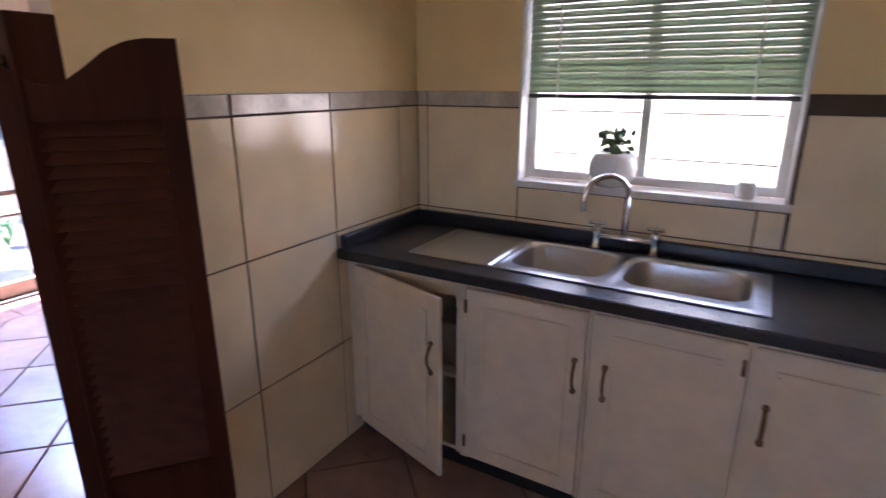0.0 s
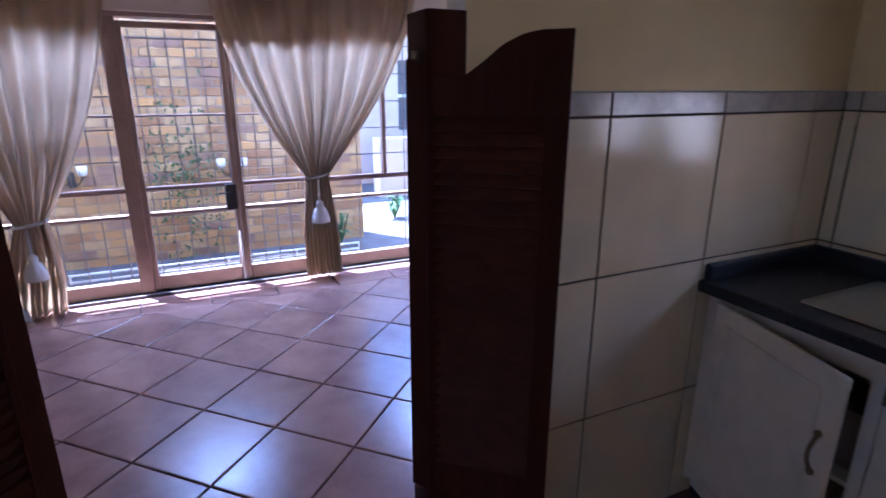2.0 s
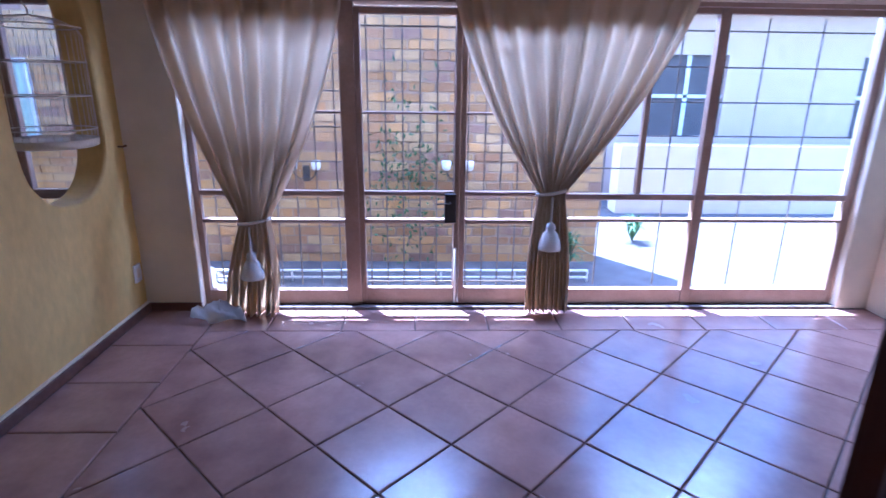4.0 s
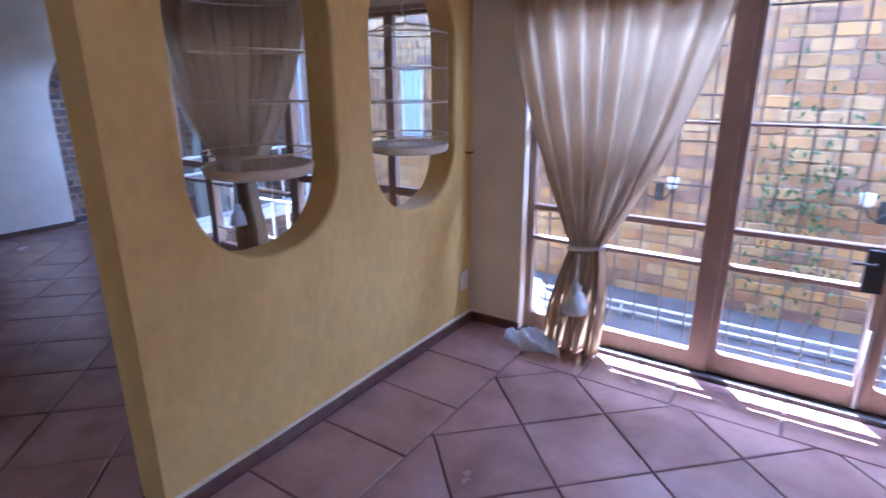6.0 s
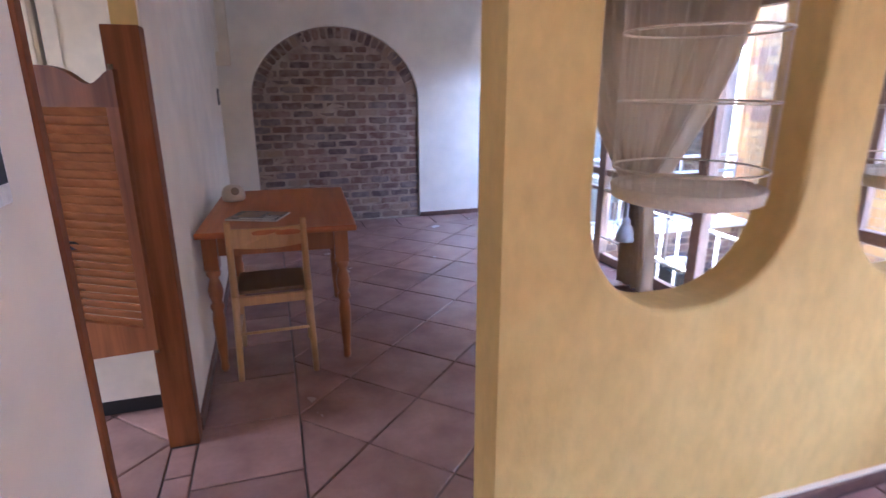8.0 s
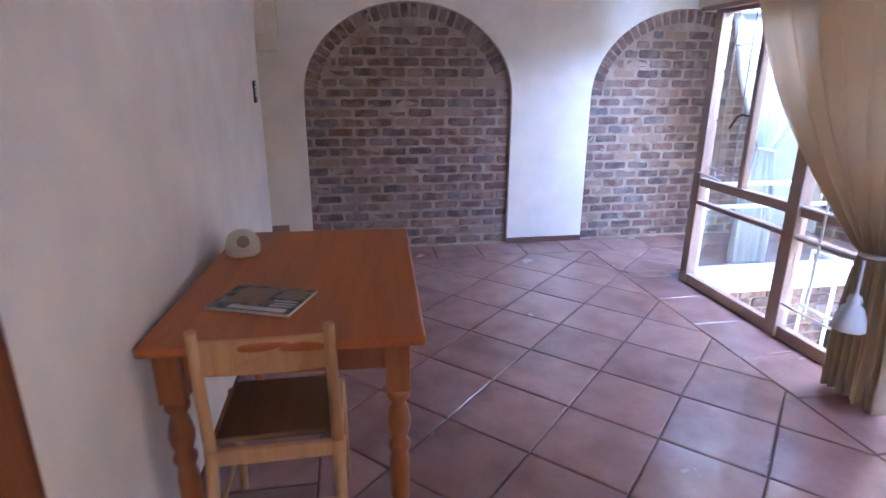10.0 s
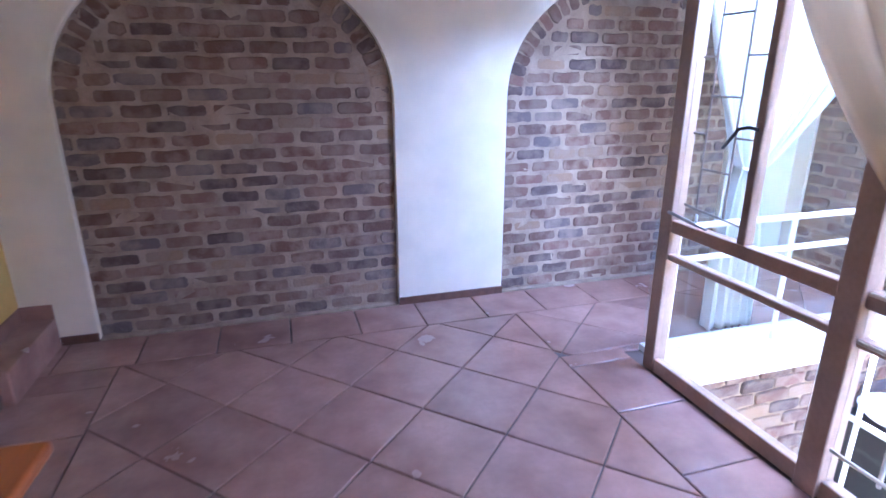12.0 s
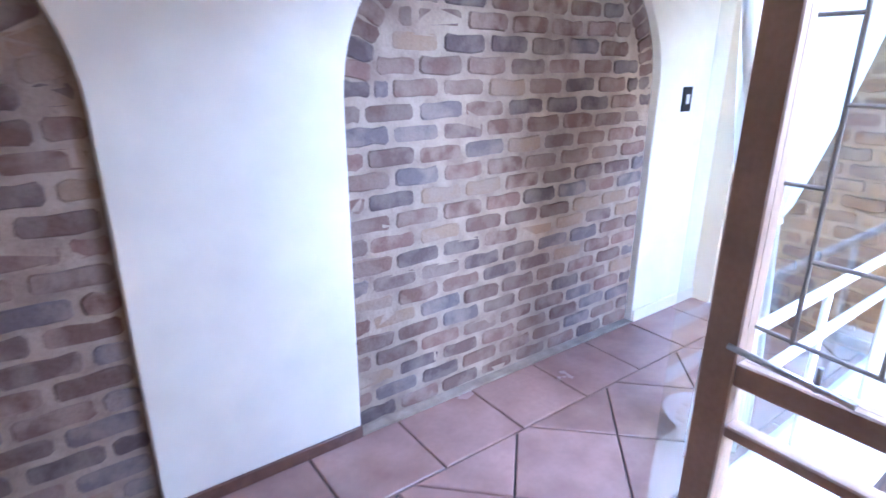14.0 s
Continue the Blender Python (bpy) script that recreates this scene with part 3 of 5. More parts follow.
skirting("baseboard_screen", [(GLASS_IN, -2.394, YEL_N, YEL_N + 0.026, 0, 0.055), (GLASS_IN, -2.394, YEL_S - 0.014, YEL_S, 0, 0.055)])
structure("trim_skirting_line", boxes((GLASS_IN, -2.394, YEL_N, YEL_N + 0.016, 0.056, 0.066)), M["cream"], "thin cream bead above the screen wall skirting", "trim")
skirting("baseboard_glazed", [(GLASS_IN, GLASS_IN + 0.014, YEL_N + 0.026, -1.36, 0, 0.055)])
skirting("baseboard_divide", [(WALL_LIV - 0.014, WALL_LIV, -5.98, DOOR2[0], 0, 0.065), (WALL_LIV - 0.014, WALL_LIV, DOOR2[1], DOOR1[0], 0, 0.065)])
skirting("baseboard_pier", [(-4.197, -3.468, ARCH_Y, ARCH_Y + 0.014, 0, 0.05), (-1.715, -1.526, ARCH_Y, ARCH_Y + 0.014, 0, 0.05)])
structure("baseboard_passage", boxes((-6.64, -5.99, ARCH_Y, ARCH_Y + 0.014, 0, 0.075)), M["cream"], "cream painted skirting in the passage", "baseboard", 0.003)


# ---- glazing ----
def rail_y(y0, y1, z0, z1, x=GLASS_X, t=0.045):
    return (x - t / 2, x + t / 2, y0, y1, z0, z1)


def window_unit(name, label, frame_bits, panes, mat):
    w = thing(name, (panes[0][0], panes[0][2], 0), label, "window", kind="structure")
    for f in frame_bits:
        bm = bmesh.new()
        box(bm, *f)
        bmesh.ops.bevel(bm, geom=bm.edges[:], offset=0.004, segments=1, affect="EDGES")
        part("frame_bar", bm, mat, w)
    for p in panes:
        g = part("pane", boxes(p), M["glass"], w)
        g.visible_shadow = False
    return w


def pane_y(y0, y1, z0, z1, x=GLASS_X):
    return (x - 0.002, x + 0.002, y0, y1, z0, z1)


# fixed light beside the doors, the pair of doors, and the window past them
G = GLASS_X
window_unit("window_1", "tan painted steel side light with two low rails", [
    rail_y(-1.36, -1.32, 0.0, 1.93), rail_y(-0.40, -0.305, 0.0, 1.95, t=0.07), rail_y(-1.32, -0.40, 0.0, 0.12, t=0.05), rail_y(-1.32, -0.40, 1.89, 1.93),
    rail_y(-1.32, -0.40, 0.765, 0.80), rail_y(-1.32, -0.40, 0.585, 0.612), rail_y(-1.32, -0.40, 1.285, 1.30)],
    [pane_y(-1.32, -0.40, 0.12, 0.585), pane_y(-1.32, -0.40, 0.612, 0.765), pane_y(-1.32, -0.40, 0.80, 1.285), pane_y(-1.32, -0.40, 1.30, 1.89)], M["steel_frame"])
for i, (a, b) in enumerate(((-0.305, 0.345), (0.349, 0.99))):
    d = window_unit("door_%d" % (i + 1), "tan painted steel glazed door, closed", [
        rail_y(a, a + 0.035, 0.02, 1.90), rail_y(b - 0.035, b, 0.02, 1.90), rail_y(a + 0.035, b - 0.035, 0.02, 0.135), rail_y(a + 0.035, b - 0.035, 1.86, 1.90),
        rail_y(a + 0.035, b - 0.035, 0.77, 0.80), rail_y(a + 0.035, b - 0.035, 0.585, 0.615), rail_y(a + 0.035, b - 0.035, 1.285, 1.30)],
        [pane_y(a + 0.035, b - 0.035, 0.135, 0.585), pane_y(a + 0.035, b - 0.035, 0.615, 0.77), pane_y(a + 0.035, b - 0.035, 0.80, 1.285), pane_y(a + 0.035, b - 0.035, 1.30, 1.86)], M["steel_frame"])
    d["category"] = "door"
    if i == 0:
        part("lock_case", rounded(G - 0.02, G + 0.06, 0.25, 0.325, 0.60, 0.79, 0.004), M["dark_iron"], d, "dark iron lock case")
        part("door_handle", run([(G + 0.06, 0.285, 0.735), (G + 0.085, 0.285, 0.735), (G + 0.088, 0.20, 0.73)], 0.006), M["dark_iron"], d, "dark lever handle")
        part("shoot_bolt", run([(G + 0.035, 0.325, 0.03), (G + 0.035, 0.325, 0.42)], 0.008), M["white_frame"], d, "white painted floor bolt")
structure("trim_threshold", boxes((-4.66, -4.462, -1.36, 2.98, -0.02, 0.018)), M["paving"], "worn pale threshold strip", "threshold")
structure("trim_head", boxes((-4.66, -4.47, -1.36, 2.98, 1.925, 1.952)), M["steel_frame"], "tan painted head over the doors", "trim")
window_unit("window_2", "tan painted steel window with low rails and a casement", [
    rail_y(0.994, 1.04, 0.0, 1.93), rail_y(1.90, 1.965, 0.0, 1.93, t=0.06), rail_y(2.93, 2.98, 0.0, 1.93), rail_y(1.04, 1.90, 0.0, 0.125, t=0.05), rail_y(1.965, 2.93, 0.0, 0.125, t=0.05),
    rail_y(1.04, 1.90, 1.89, 1.93), rail_y(1.965, 2.93, 1.89, 1.93), rail_y(1.04, 1.90, 0.75, 0.79), rail_y(1.965, 2.93, 0.75, 0.79), rail_y(1.04, 1.90, 0.60, 0.625), rail_y(1.965, 2.93, 0.60, 0.625),
    rail_y(1.50, 1.535, 0.79, 1.89)],
    [pane_y(1.04, 1.90, 0.125, 0.60), pane_y(1.04, 1.90, 0.625, 0.75), pane_y(1.04, 1.50, 0.79, 1.89), pane_y(1.535, 1.90, 0.79, 1.89), pane_y(1.965, 2.93, 0.125, 0.60), pane_y(1.965, 2.93, 0.625, 0.75), pane_y(1.965, 2.93, 0.79, 1.89)], M["steel_frame"])


def bar_grid(name, ys, zs, y0, y1, z0, z1, x, r=0.0055, label="painted steel burglar bars outside the glass"):
    g = thing(name, (x, y0, z0), label, "burglar bars", "burglar bars")
    for y in ys:
        part("bar", tube(bmesh.new(), (x, y, z0), (x, y, z1), r, 6), M["bar"], g)
    for z in zs:
        part("bar", tube(bmesh.new(), (x + 0.009, y0, z), (x + 0.009, y1, z), r, 6), M["bar"], g)
    return g


steps = lambda a, b, n: [a + (b - a) * i / n for i in range(n + 1)]
bar_grid("burglar_bars", steps(-0.24, 0.31, 5), [0.16, 1.80], -0.30, 0.34, 0.05, 1.88, G - 0.05)
bar_grid("burglar_bars", steps(0.40, 0.95, 5), [0.16, 1.80], 0.35, 0.98, 0.05, 1.88, G - 0.05)
bar_grid("burglar_bars", steps(-1.25, -0.45, 6), steps(0.98, 1.86, 4), -1.32, -0.41, 0.13, 1.88, G - 0.05)
bar_grid("burglar_bars", [1.30, 1.72, 2.25, 2.6], steps(0.95, 1.8, 4), 1.04, 2.93, 0.13, 1.88, G - 0.05)

# steel glazing of the far room, with an opened-out lattice behind the casement
gy = lambda a, b, c, d, t=0.05: (G - t / 2, G + t / 2, a, b, c, d)
window_unit("window_3", "tan painted full-height steel glazing with a casement", [
    (G - 0.045, G + 0.03, -5.455, -5.378, 0, 1.93), gy(-5.378, -4.55, 0.0, 0.075), gy(-5.378, -4.55, 1.88, 1.93), gy(-4.55, -4.46, 0, 1.93, 0.08),
    gy(-5.378, -4.55, 0.74, 0.80), gy(-5.378, -4.55, 0.605, 0.635), gy(-4.995, -4.955, 0.80, 1.88),
    gy(-4.46, -3.42, 0.0, 0.075), gy(-4.46, -3.42, 1.88, 1.93), gy(-4.46, -3.42, 0.74, 0.80), gy(-4.46, -3.42, 0.605, 0.635), gy(-3.42, -3.33, 0, 1.93, 0.08),
    gy(-3.33, -2.42, 0.0, 0.075), gy(-3.33, -2.42, 1.88, 1.93), gy(-3.33, -2.42, 0.74, 0.80), gy(-2.42, -2.35, 0, 1.93), gy(-2.35, -2.04, 0.0, 0.075), gy(-2.35, -2.04, 1.88, 1.93), gy(-2.35, -2.04, 0.74, 0.80), gy(-2.04, -2.0, 0, 1.93)],
    [pane_y(-5.378, -4.55, 0.075, 0.605), pane_y(-5.378, -4.55, 0.635, 0.74), pane_y(-5.378, -4.995, 0.80, 1.88), pane_y(-4.955, -4.55, 0.80, 1.88), pane_y(-4.46, -3.42, 0.075, 0.605),
     pane_y(-4.46, -3.42, 0.635, 0.74), pane_y(-4.46, -3.42, 0.80, 1.88), pane_y(-3.33, -2.42, 0.075, 0.74), pane_y(-3.33, -2.42, 0.80, 1.88), pane_y(-2.35, -2.04, 0.075, 0.74), pane_y(-2.35, -2.04, 0.80, 1.88)], M["steel_frame"])
structure("trim_head_room", boxes((-4.66, -4.465, -5.55, -2.0, 1.905, 1.935)), M["steel_frame"], "tan painted head over the steel glazing", "trim")
room_bars = bar_grid("burglar_bars", (-4.28, -3.96, -3.64), (0.225, 0.635, 0.80, 1.18, 1.56), -4.44, -3.44, 0.20, 1.86, G + 0.036, 0.007, "pale painted steel burglar bars inside the glazing")
for o in room_bars.children:
    o.data.materials[0] = M["ledge"]
lattice = thing("burglar_lattice", (G - 0.04, -5.4, 0.85), "thin tan steel lattice behind the casement pane", "burglar bars", "burglar bars")
LX = G - 0.035
for y0, z0, y1, z1 in ((-5.30, 0.86, -5.30, 1.88), (-5.14, 0.86, -5.14, 1.88), (-5.405, 0.875, -4.99, 0.845), (-5.405, 1.20, -5.30, 1.20), (-5.405, 1.52, -5.30, 1.52), (-5.30, 1.05, -5.14, 1.05),
                       (-5.30, 1.36, -5.14, 1.36), (-5.30, 1.68, -5.14, 1.68), (-5.14, 1.20, -4.99, 1.20), (-5.14, 1.52, -4.99, 1.52)):
    part("bar", tube(bmesh.new(), (LX, y0, z0), (LX, y1, z1), 0.005, 6), M["bar"], lattice)
stay = thing("window_stay", (G + 0.03, -4.97, 1.2), "dark iron casement handle and peg stay", "handle")
part("handle", run([(G + 0.03, -4.975, 1.25), (G + 0.07, -4.98, 1.26), (G + 0.075, -5.02, 1.25), (G + 0.07, -5.09, 1.17)], 0.007), M["dark_iron"], stay)
part("stay_bar", run([(G + 0.03, -5.40, 0.835), (G + 0.035, -5.15, 0.815)], 0.008), M["steel"], stay)
part("stay_peg", run([(G + 0.03, -5.22, 0.81), (G + 0.03, -5.22, 0.865)], 0.006), M["steel"], stay)

# glazed side of the passage
px = lambda a, b, c, d, t=0.05: (a, b, WELL_S - t / 2, WELL_S + t / 2, c, d)
window_unit("window_4", "slim white painted glazing along the passage", [
    px(-6.65, -6.60, 0, 1.95), px(-6.60, -4.60, 1.91, 1.95), px(-6.60, -4.60, 0, 0.04)],
    [(-6.60, -4.60, WELL_S - 0.002, WELL_S + 0.002, 0.04, 1.91)], M["white_frame"])


# ---- outside ----
structure("ground", boxes((-60, 60, -60, 60, -2.6, -2.4)), M["grass"], "dry grass and earth beyond the house", "ground")
# out of view: added to keep low eastern sky off the screen wall end
structure("wall_boundary", boxes((4.4, 4.6, -9.0, 6.0, -2.4, 2.7)), M["out_mortar"], "plain grey-brown unseen wall added to block low sky", "wall")
structure("pavement", boxes((-12, -4.62, -1.9, 14, -2.4, -0.13)), M["paving"], "grey paved court outside the glazed doors", "pavement")
structure("well_floor", boxes((-7.4, -4.62, -5.2, -1.9, -2.4, -1.25)), M["well_paving"], "greenish paved floor of the sunken court, darkened to cut bounced light", "pavement")
structure("ledge", rounded(-7.2, -4.62, -5.66, -5.28, -0.07, -0.005, 0.01), M["ledge"], "sunlit cream painted ledge outside the passage", "ledge")
structure("wall_house_lower", boxes((-4.72, -4.62, -5.2, -1.9, -1.3, -0.16)), M["ledge"], "cream plaster under the glazing", "wall")


def chipped_brick(bm, w, h, r):
    """A hand-made brick with an uneven outline and worn front edges."""
    c = min(0.012, w / 6)
    outline = [(-w / 2 + c, -h / 2), (-w / 6, -h / 2), (w / 6, -h / 2), (w / 2 - c, -h / 2), (w / 2, -h / 2 + c), (w / 2, h / 2 - c),
               (w / 2 - c, h / 2), (w / 6, h / 2), (-w / 6, h / 2), (-w / 2 + c, h / 2), (-w / 2, h / 2 - c), (-w / 2, -h / 2 + c)]
    outline = [(u + r.uniform(-0.004, 0.004), z + r.uniform(-0.007, 0.007) * (1.0 if abs(u) < w / 4 else 0.5)) for u, z in outline]
    rows = []
    for y, k in ((0.004, 0.0), (0.022, 0.0), (0.030, 0.0045)):
        rows.append([bm.verts.new((u * (1 - 2 * k / w), y + r.uniform(-0.002, 0.002), z * (1 - 2 * k / h))) for u, z in outline])
    for p, q in zip(rows, rows[1:]):
        for i in range(12):
            bm.faces.new((p[i], p[(i + 1) % 12], q[(i + 1) % 12], q[i]))
    bm.faces.new(rows[-1])


def brick_field(owner, place, u0, u1, z0, z1, mat, inside=lambda u, z: True, length=0.22, height=0.072, joint=0.013, near=None, far_mat=None, rng=None, label=""):
    """Courses of separate bricks on a wall; those outside `near` are joined into one piece."""
    rng = rng or random.Random(5)
    pool = {}
    far = bmesh.new()
    row, z = 0, z0
    while z + height * 0.6 < z1:
        u = u0 - (length + joint) * (0.5 if row % 2 else 0.0)
        while u < u1:
            a, b = max(u, u0), min(u + length, u1)
            c, d = z, min(z + height, z1)
            u += length + joint
            if b - a < 0.03:
                continue
            # shorten against the edge of the opening
            while b - a > 0.03 and not (inside(a, c) and inside(a, d)):
                a += 0.012
            while b - a > 0.03 and not (inside(b, c) and inside(b, d)):
                b -= 0.012
            if b - a <= 0.035:
                continue
            if near is None or near(a, c):
                w = round((b - a) / 0.02) * 0.02
                key = (w, rng.randrange(8))
                if key not in pool:
                    bm = bmesh.new()
                    r = random.Random(key[1] * 13 + int(w * 1000))
                    chipped_brick(bm, w, height, r)
                    pool[key] = mesh_of("brick", bm, mat)
                ob = new("brick", pool[key])
                ob.parent = owner
                ob.matrix_basis = place((a + b) / 2 + rng.uniform(-0.003, 0.003), (c + d) / 2 + rng.uniform(-0.003, 0.003), rng.uniform(-0.006, 0.004), rng.uniform(-1.2, 1.2))
            else:
                m = place((a + b) / 2, (c + d) / 2, rng.uniform(-0.004, 0.004), rng.uniform(-0.6, 0.6))
                v8 = box(far, -(b - a) / 2, (b - a) / 2, 0, 0.028, -(d - c) / 2, (d - c) / 2)
                for v in v8:
                    v.co = m @ v.co
        z += height + joint
        row += 1
    if far.verts:
        f = new("bricks_far", mesh_of("bricks_far", far, far_mat or mat))
        f.parent = owner
        f["kind"] = "stuff"
    else:
        far.free()


# ---- curtains ----
def curtain(name, plane, a, b, top, tie, tie_w, tie_z, foot, foot_w, foot_z, folds, mat, label, sway=0.0, seed=1):
    """A pleated curtain drawn in to a tie. plane(u, w, z) places it; a..b is its width at the top."""
    rng = random.Random(seed)
    ph = [rng.uniform(0, 6.28) for _ in range(4)]
    bm = bmesh.new()
    nu, nz = folds * 10, 54
    rows = []
    for j in range(nz + 1):
        z = top + (foot_z - top) * j / nz
        if z >= tie_z:
            s = (top - z) / (top - tie_z)
            e = s ** 1.9
            left, right = a + (tie - tie_w / 2 - a) * e, b + (tie + tie_w / 2 - b) * e
            amp = 0.035 + 0.012 * s
        else:
            s = (tie_z - z) / (tie_z - foot_z)
            e = min(1.0, s * 1.6) ** 0.7
            c = tie + (foot - tie) * s
            w = tie_w + (foot_w - tie_w) * e
            left, right = c - w / 2, c + w / 2
            amp = 0.035 + 0.012 * s
        row = []
        for i in range(nu + 1):
            q = i / nu
            u = left + (right - left) * (q + 0.012 * math.sin(6.28 * 2.3 * q + ph[0] + 1.5 * s))
            fold = math.sin(6.28 * folds * q + 0.8 * math.sin(7 * q + ph[1]) + 0.4 * math.sin(3.1 * z + ph[2]))
            wob = 0.35 * math.sin(6.28 * folds * 0.37 * q + ph[3] + z)
            row.append(bm.verts.new(plane(u, amp * (fold + wob) + sway * s, z)))
        rows.append(row)
    for p, q in zip(rows, rows[1:]):
        for i in range(nu):
            bm.faces.new((p[i], p[i + 1], q[i + 1], q[i])).smooth = True
    ob = part(name, bm, mat)
    so = ob.modifiers.new("thickness", "SOLIDIFY")
    so.thickness = 0.0015
    return ob


def curtain_set(at, plane, args, mat, label, tassel=True, seed=1):
    t = thing("curtain", at, label, "curtain", "tied curtains")
    c = curtain("drape", plane, *args, mat, label, seed=seed)
    c.parent, c.matrix_parent_inverse = t, t.matrix_basis.inverted()
    a, b, top, tie, tie_w, tie_z = args[:6]
    ring = []
    for k in range(16):
        f = 2 * math.pi * k / 16
        ring.append(plane(tie + (tie_w / 2 + 0.012) * math.cos(f), 0.062 * math.sin(f), tie_z + 0.015 * math.cos(f)))
    part("tieback", run(ring + ring[:1], 0.011, 6), M["tassel"], t, "pale cord tieback")
    if tassel:
        p = plane(tie - 0.01, 0.085, tie_z)
        prof = [(0.006, -0.02), (0.007, -0.17), (0.012, -0.18), (0.026, -0.19), (0.032, -0.21), (0.026, -0.228), (0.045, -0.245), (0.066, -0.30), (0.072, -0.345), (0.068, -0.35)]
        bm = lathe([(r, z) for r, z in prof[::-1]], 16, p)
        part("tassel", bm, M["tassel"], t, "pale silky hanging tassel")
    return t


on_x = lambda x: (lambda u, w, z: (x + w, u, z))
curtain_set((-4.39, -1.0, 0), on_x(-4.385), (-1.50, -0.30, 2.38, -0.945, 0.17, 0.635, -1.01, 0.34, 0.004, 8), M["curtain"], "cream fabric curtain tied back low beside the glazed doors", seed=3)
curtain_set((-4.39, 0.9, 0), on_x(-4.385), (0.22, 1.78, 2.38, 0.915, 0.16, 0.83, 0.93, 0.28, 0.03, 10), M["curtain"], "cream fabric curtain tied back at the middle of the glazing", seed=8)
curtain_set((-4.39, -3.8, 0), on_x(-4.385), (-4.98, -2.95, 2.38, -3.82, 0.17, 0.72, -3.79, 0.30, 0.02, 10), M["curtain"], "cream fabric curtain tied back in the far room", seed=5)
curtain_set((-5.3, -5.74, 0), lambda u, w, z: (u, WELL_S - 0.12 - w, z), (-6.25, -4.80, 2.3, -5.25, 0.15, 0.95, -5.28, 0.32, 0.01, 9), M["sheer"], "thin white curtain tied back at the passage glazing", tassel=False, seed=6)
for nm, a, b, pl in (("curtain_rod", (-4.40, -1.62, 2.40), (-4.40, 2.9, 2.40), 0), ("curtain_rod", (-4.40, -5.3, 2.40), (-4.40, -2.1, 2.40), 0), ("curtain_rod", (-6.5, WELL_S - 0.12, 2.32), (-4.7, WELL_S - 0.12, 2.32), 0)):
    solo(nm, tube(bmesh.new(), a, b, 0.014, 10), M["saloon"], "dark wooden curtain rod", "curtain rod")
# the trailing hem of the low curtain
bm = bmesh.new()
hem = []
for j in range(13):
    f = radians(95 + 165 * j / 12)
    ragged = 0.16 + 0.04 * math.sin(3.1 * j) + 0.02 * math.sin(7.3 * j)
    hem.append([bm.verts.new((-4.29 - 0.6 * ragged * q * math.cos(f) * (1 if q else 0), -1.17 + 1.25 * ragged * q * -math.sin(f) * 0.9, 0.006 + (0.12 * (1 - q) + 0.065 * abs(math.sin(2.6 * j + 6.0 * q)) * (0.4 + q)) * (1.0 if q < 1 else 0.5)))
                for q in (0.05, 0.25, 0.45, 0.62, 0.8, 0.92, 1.0)])
for p, q in zip(hem, hem[1:]):
    for i in range(6):
        bm.faces.new((p[i], p[i + 1], q[i + 1], q[i])).smooth = True
ob = solo("curtain_lining", bm, M["sheer"], "white curtain lining trailing on the floor tiles", "curtain")
so = ob.modifiers.new("thickness", "SOLIDIFY")
so.thickness = 0.002

# ---- kitchen ----
# window with white frame, sill and a half-drawn blind
window_unit("window_5", "white painted kitchen window with a centre post", [
    (-0.845, -0.80, 2.20, 2.25, 1.12, 2.05), (0.11, 0.155, 2.20, 2.25, 1.12, 2.05), (-0.80, 0.11, 2.20, 2.25, 1.12, 1.155), (-0.80, 0.11, 2.20, 2.25, 2.01, 2.05), (-0.375, -0.34, 2.20, 2.25, 1.155, 2.01)],
    [(-0.80, -0.375, 2.223, 2.227, 1.155, 2.01), (-0.34, 0.11, 2.223, 2.227, 1.155, 2.01)], M["white_frame"])
structure("window_sill", rounded(-0.862, 0.172, 2.108, 2.24, 1.085, 1.115, 0.005), M["white_frame"], "white painted window sill", "sill")
structure("window_reveal", boxes((-0.848, -0.838, 2.112, 2.24, 1.115, 2.05), (0.148, 0.158, 2.112, 2.24, 1.115, 2.05)), M["white_frame"], "white painted window reveals", "trim")
bars5 = thing("burglar_bars", (-0.35, 2.28, 1.1), "thin burglar bars outside the kitchen window", "burglar bars", "burglar bars")
for z in (1.22, 1.40, 1.58, 1.76, 1.94):
    part("bar", tube(bmesh.new(), (-0.80, 2.29, z), (0.11, 2.29, z), 0.004, 6), M["bar"], bars5)
blind = thing("venetian_blind", (-0.34, 2.165, 1.46), "green slatted venetian blind half lowered over the window", "blind")
part("bottom_rail", rounded(-0.825, 0.14, 2.15, 2.18, 1.455, 1.472, 0.003), M["blind_dark"], blind, "dark bottom rail")
slat = bmesh.new()
tilt = radians(58)
sv = []
for j in range(4):
    q = (j / 3 - 0.5) * 0.030
    sv.append([slat.verts.new((x, q * math.cos(tilt), q * math.sin(tilt) + 0.0016 * (1 - (2 * j / 3 - 1) ** 2))) for x in (-0.4825, 0.4825)])
for p, q in zip(sv, sv[1:]):
    slat.faces.new((p[0], p[1], q[1], q[0])).smooth = True
bmesh.ops.solidify(slat, geom=slat.faces[:], thickness=0.0008)
slat_mesh = mesh_of("slat", slat, M["blind"])
for i in range(22):
    o = new("slat", slat_mesh)
    o.parent = blind
    o.location = (-0.0025, 0.0, 0.03 + i * 0.0255)
for x in (-0.70, 0.0):
    part("tape", boxes((x - 0.004, x + 0.004, 2.146, 2.148, 1.46, 2.04)), M["tassel"], blind, "pale ladder tape")

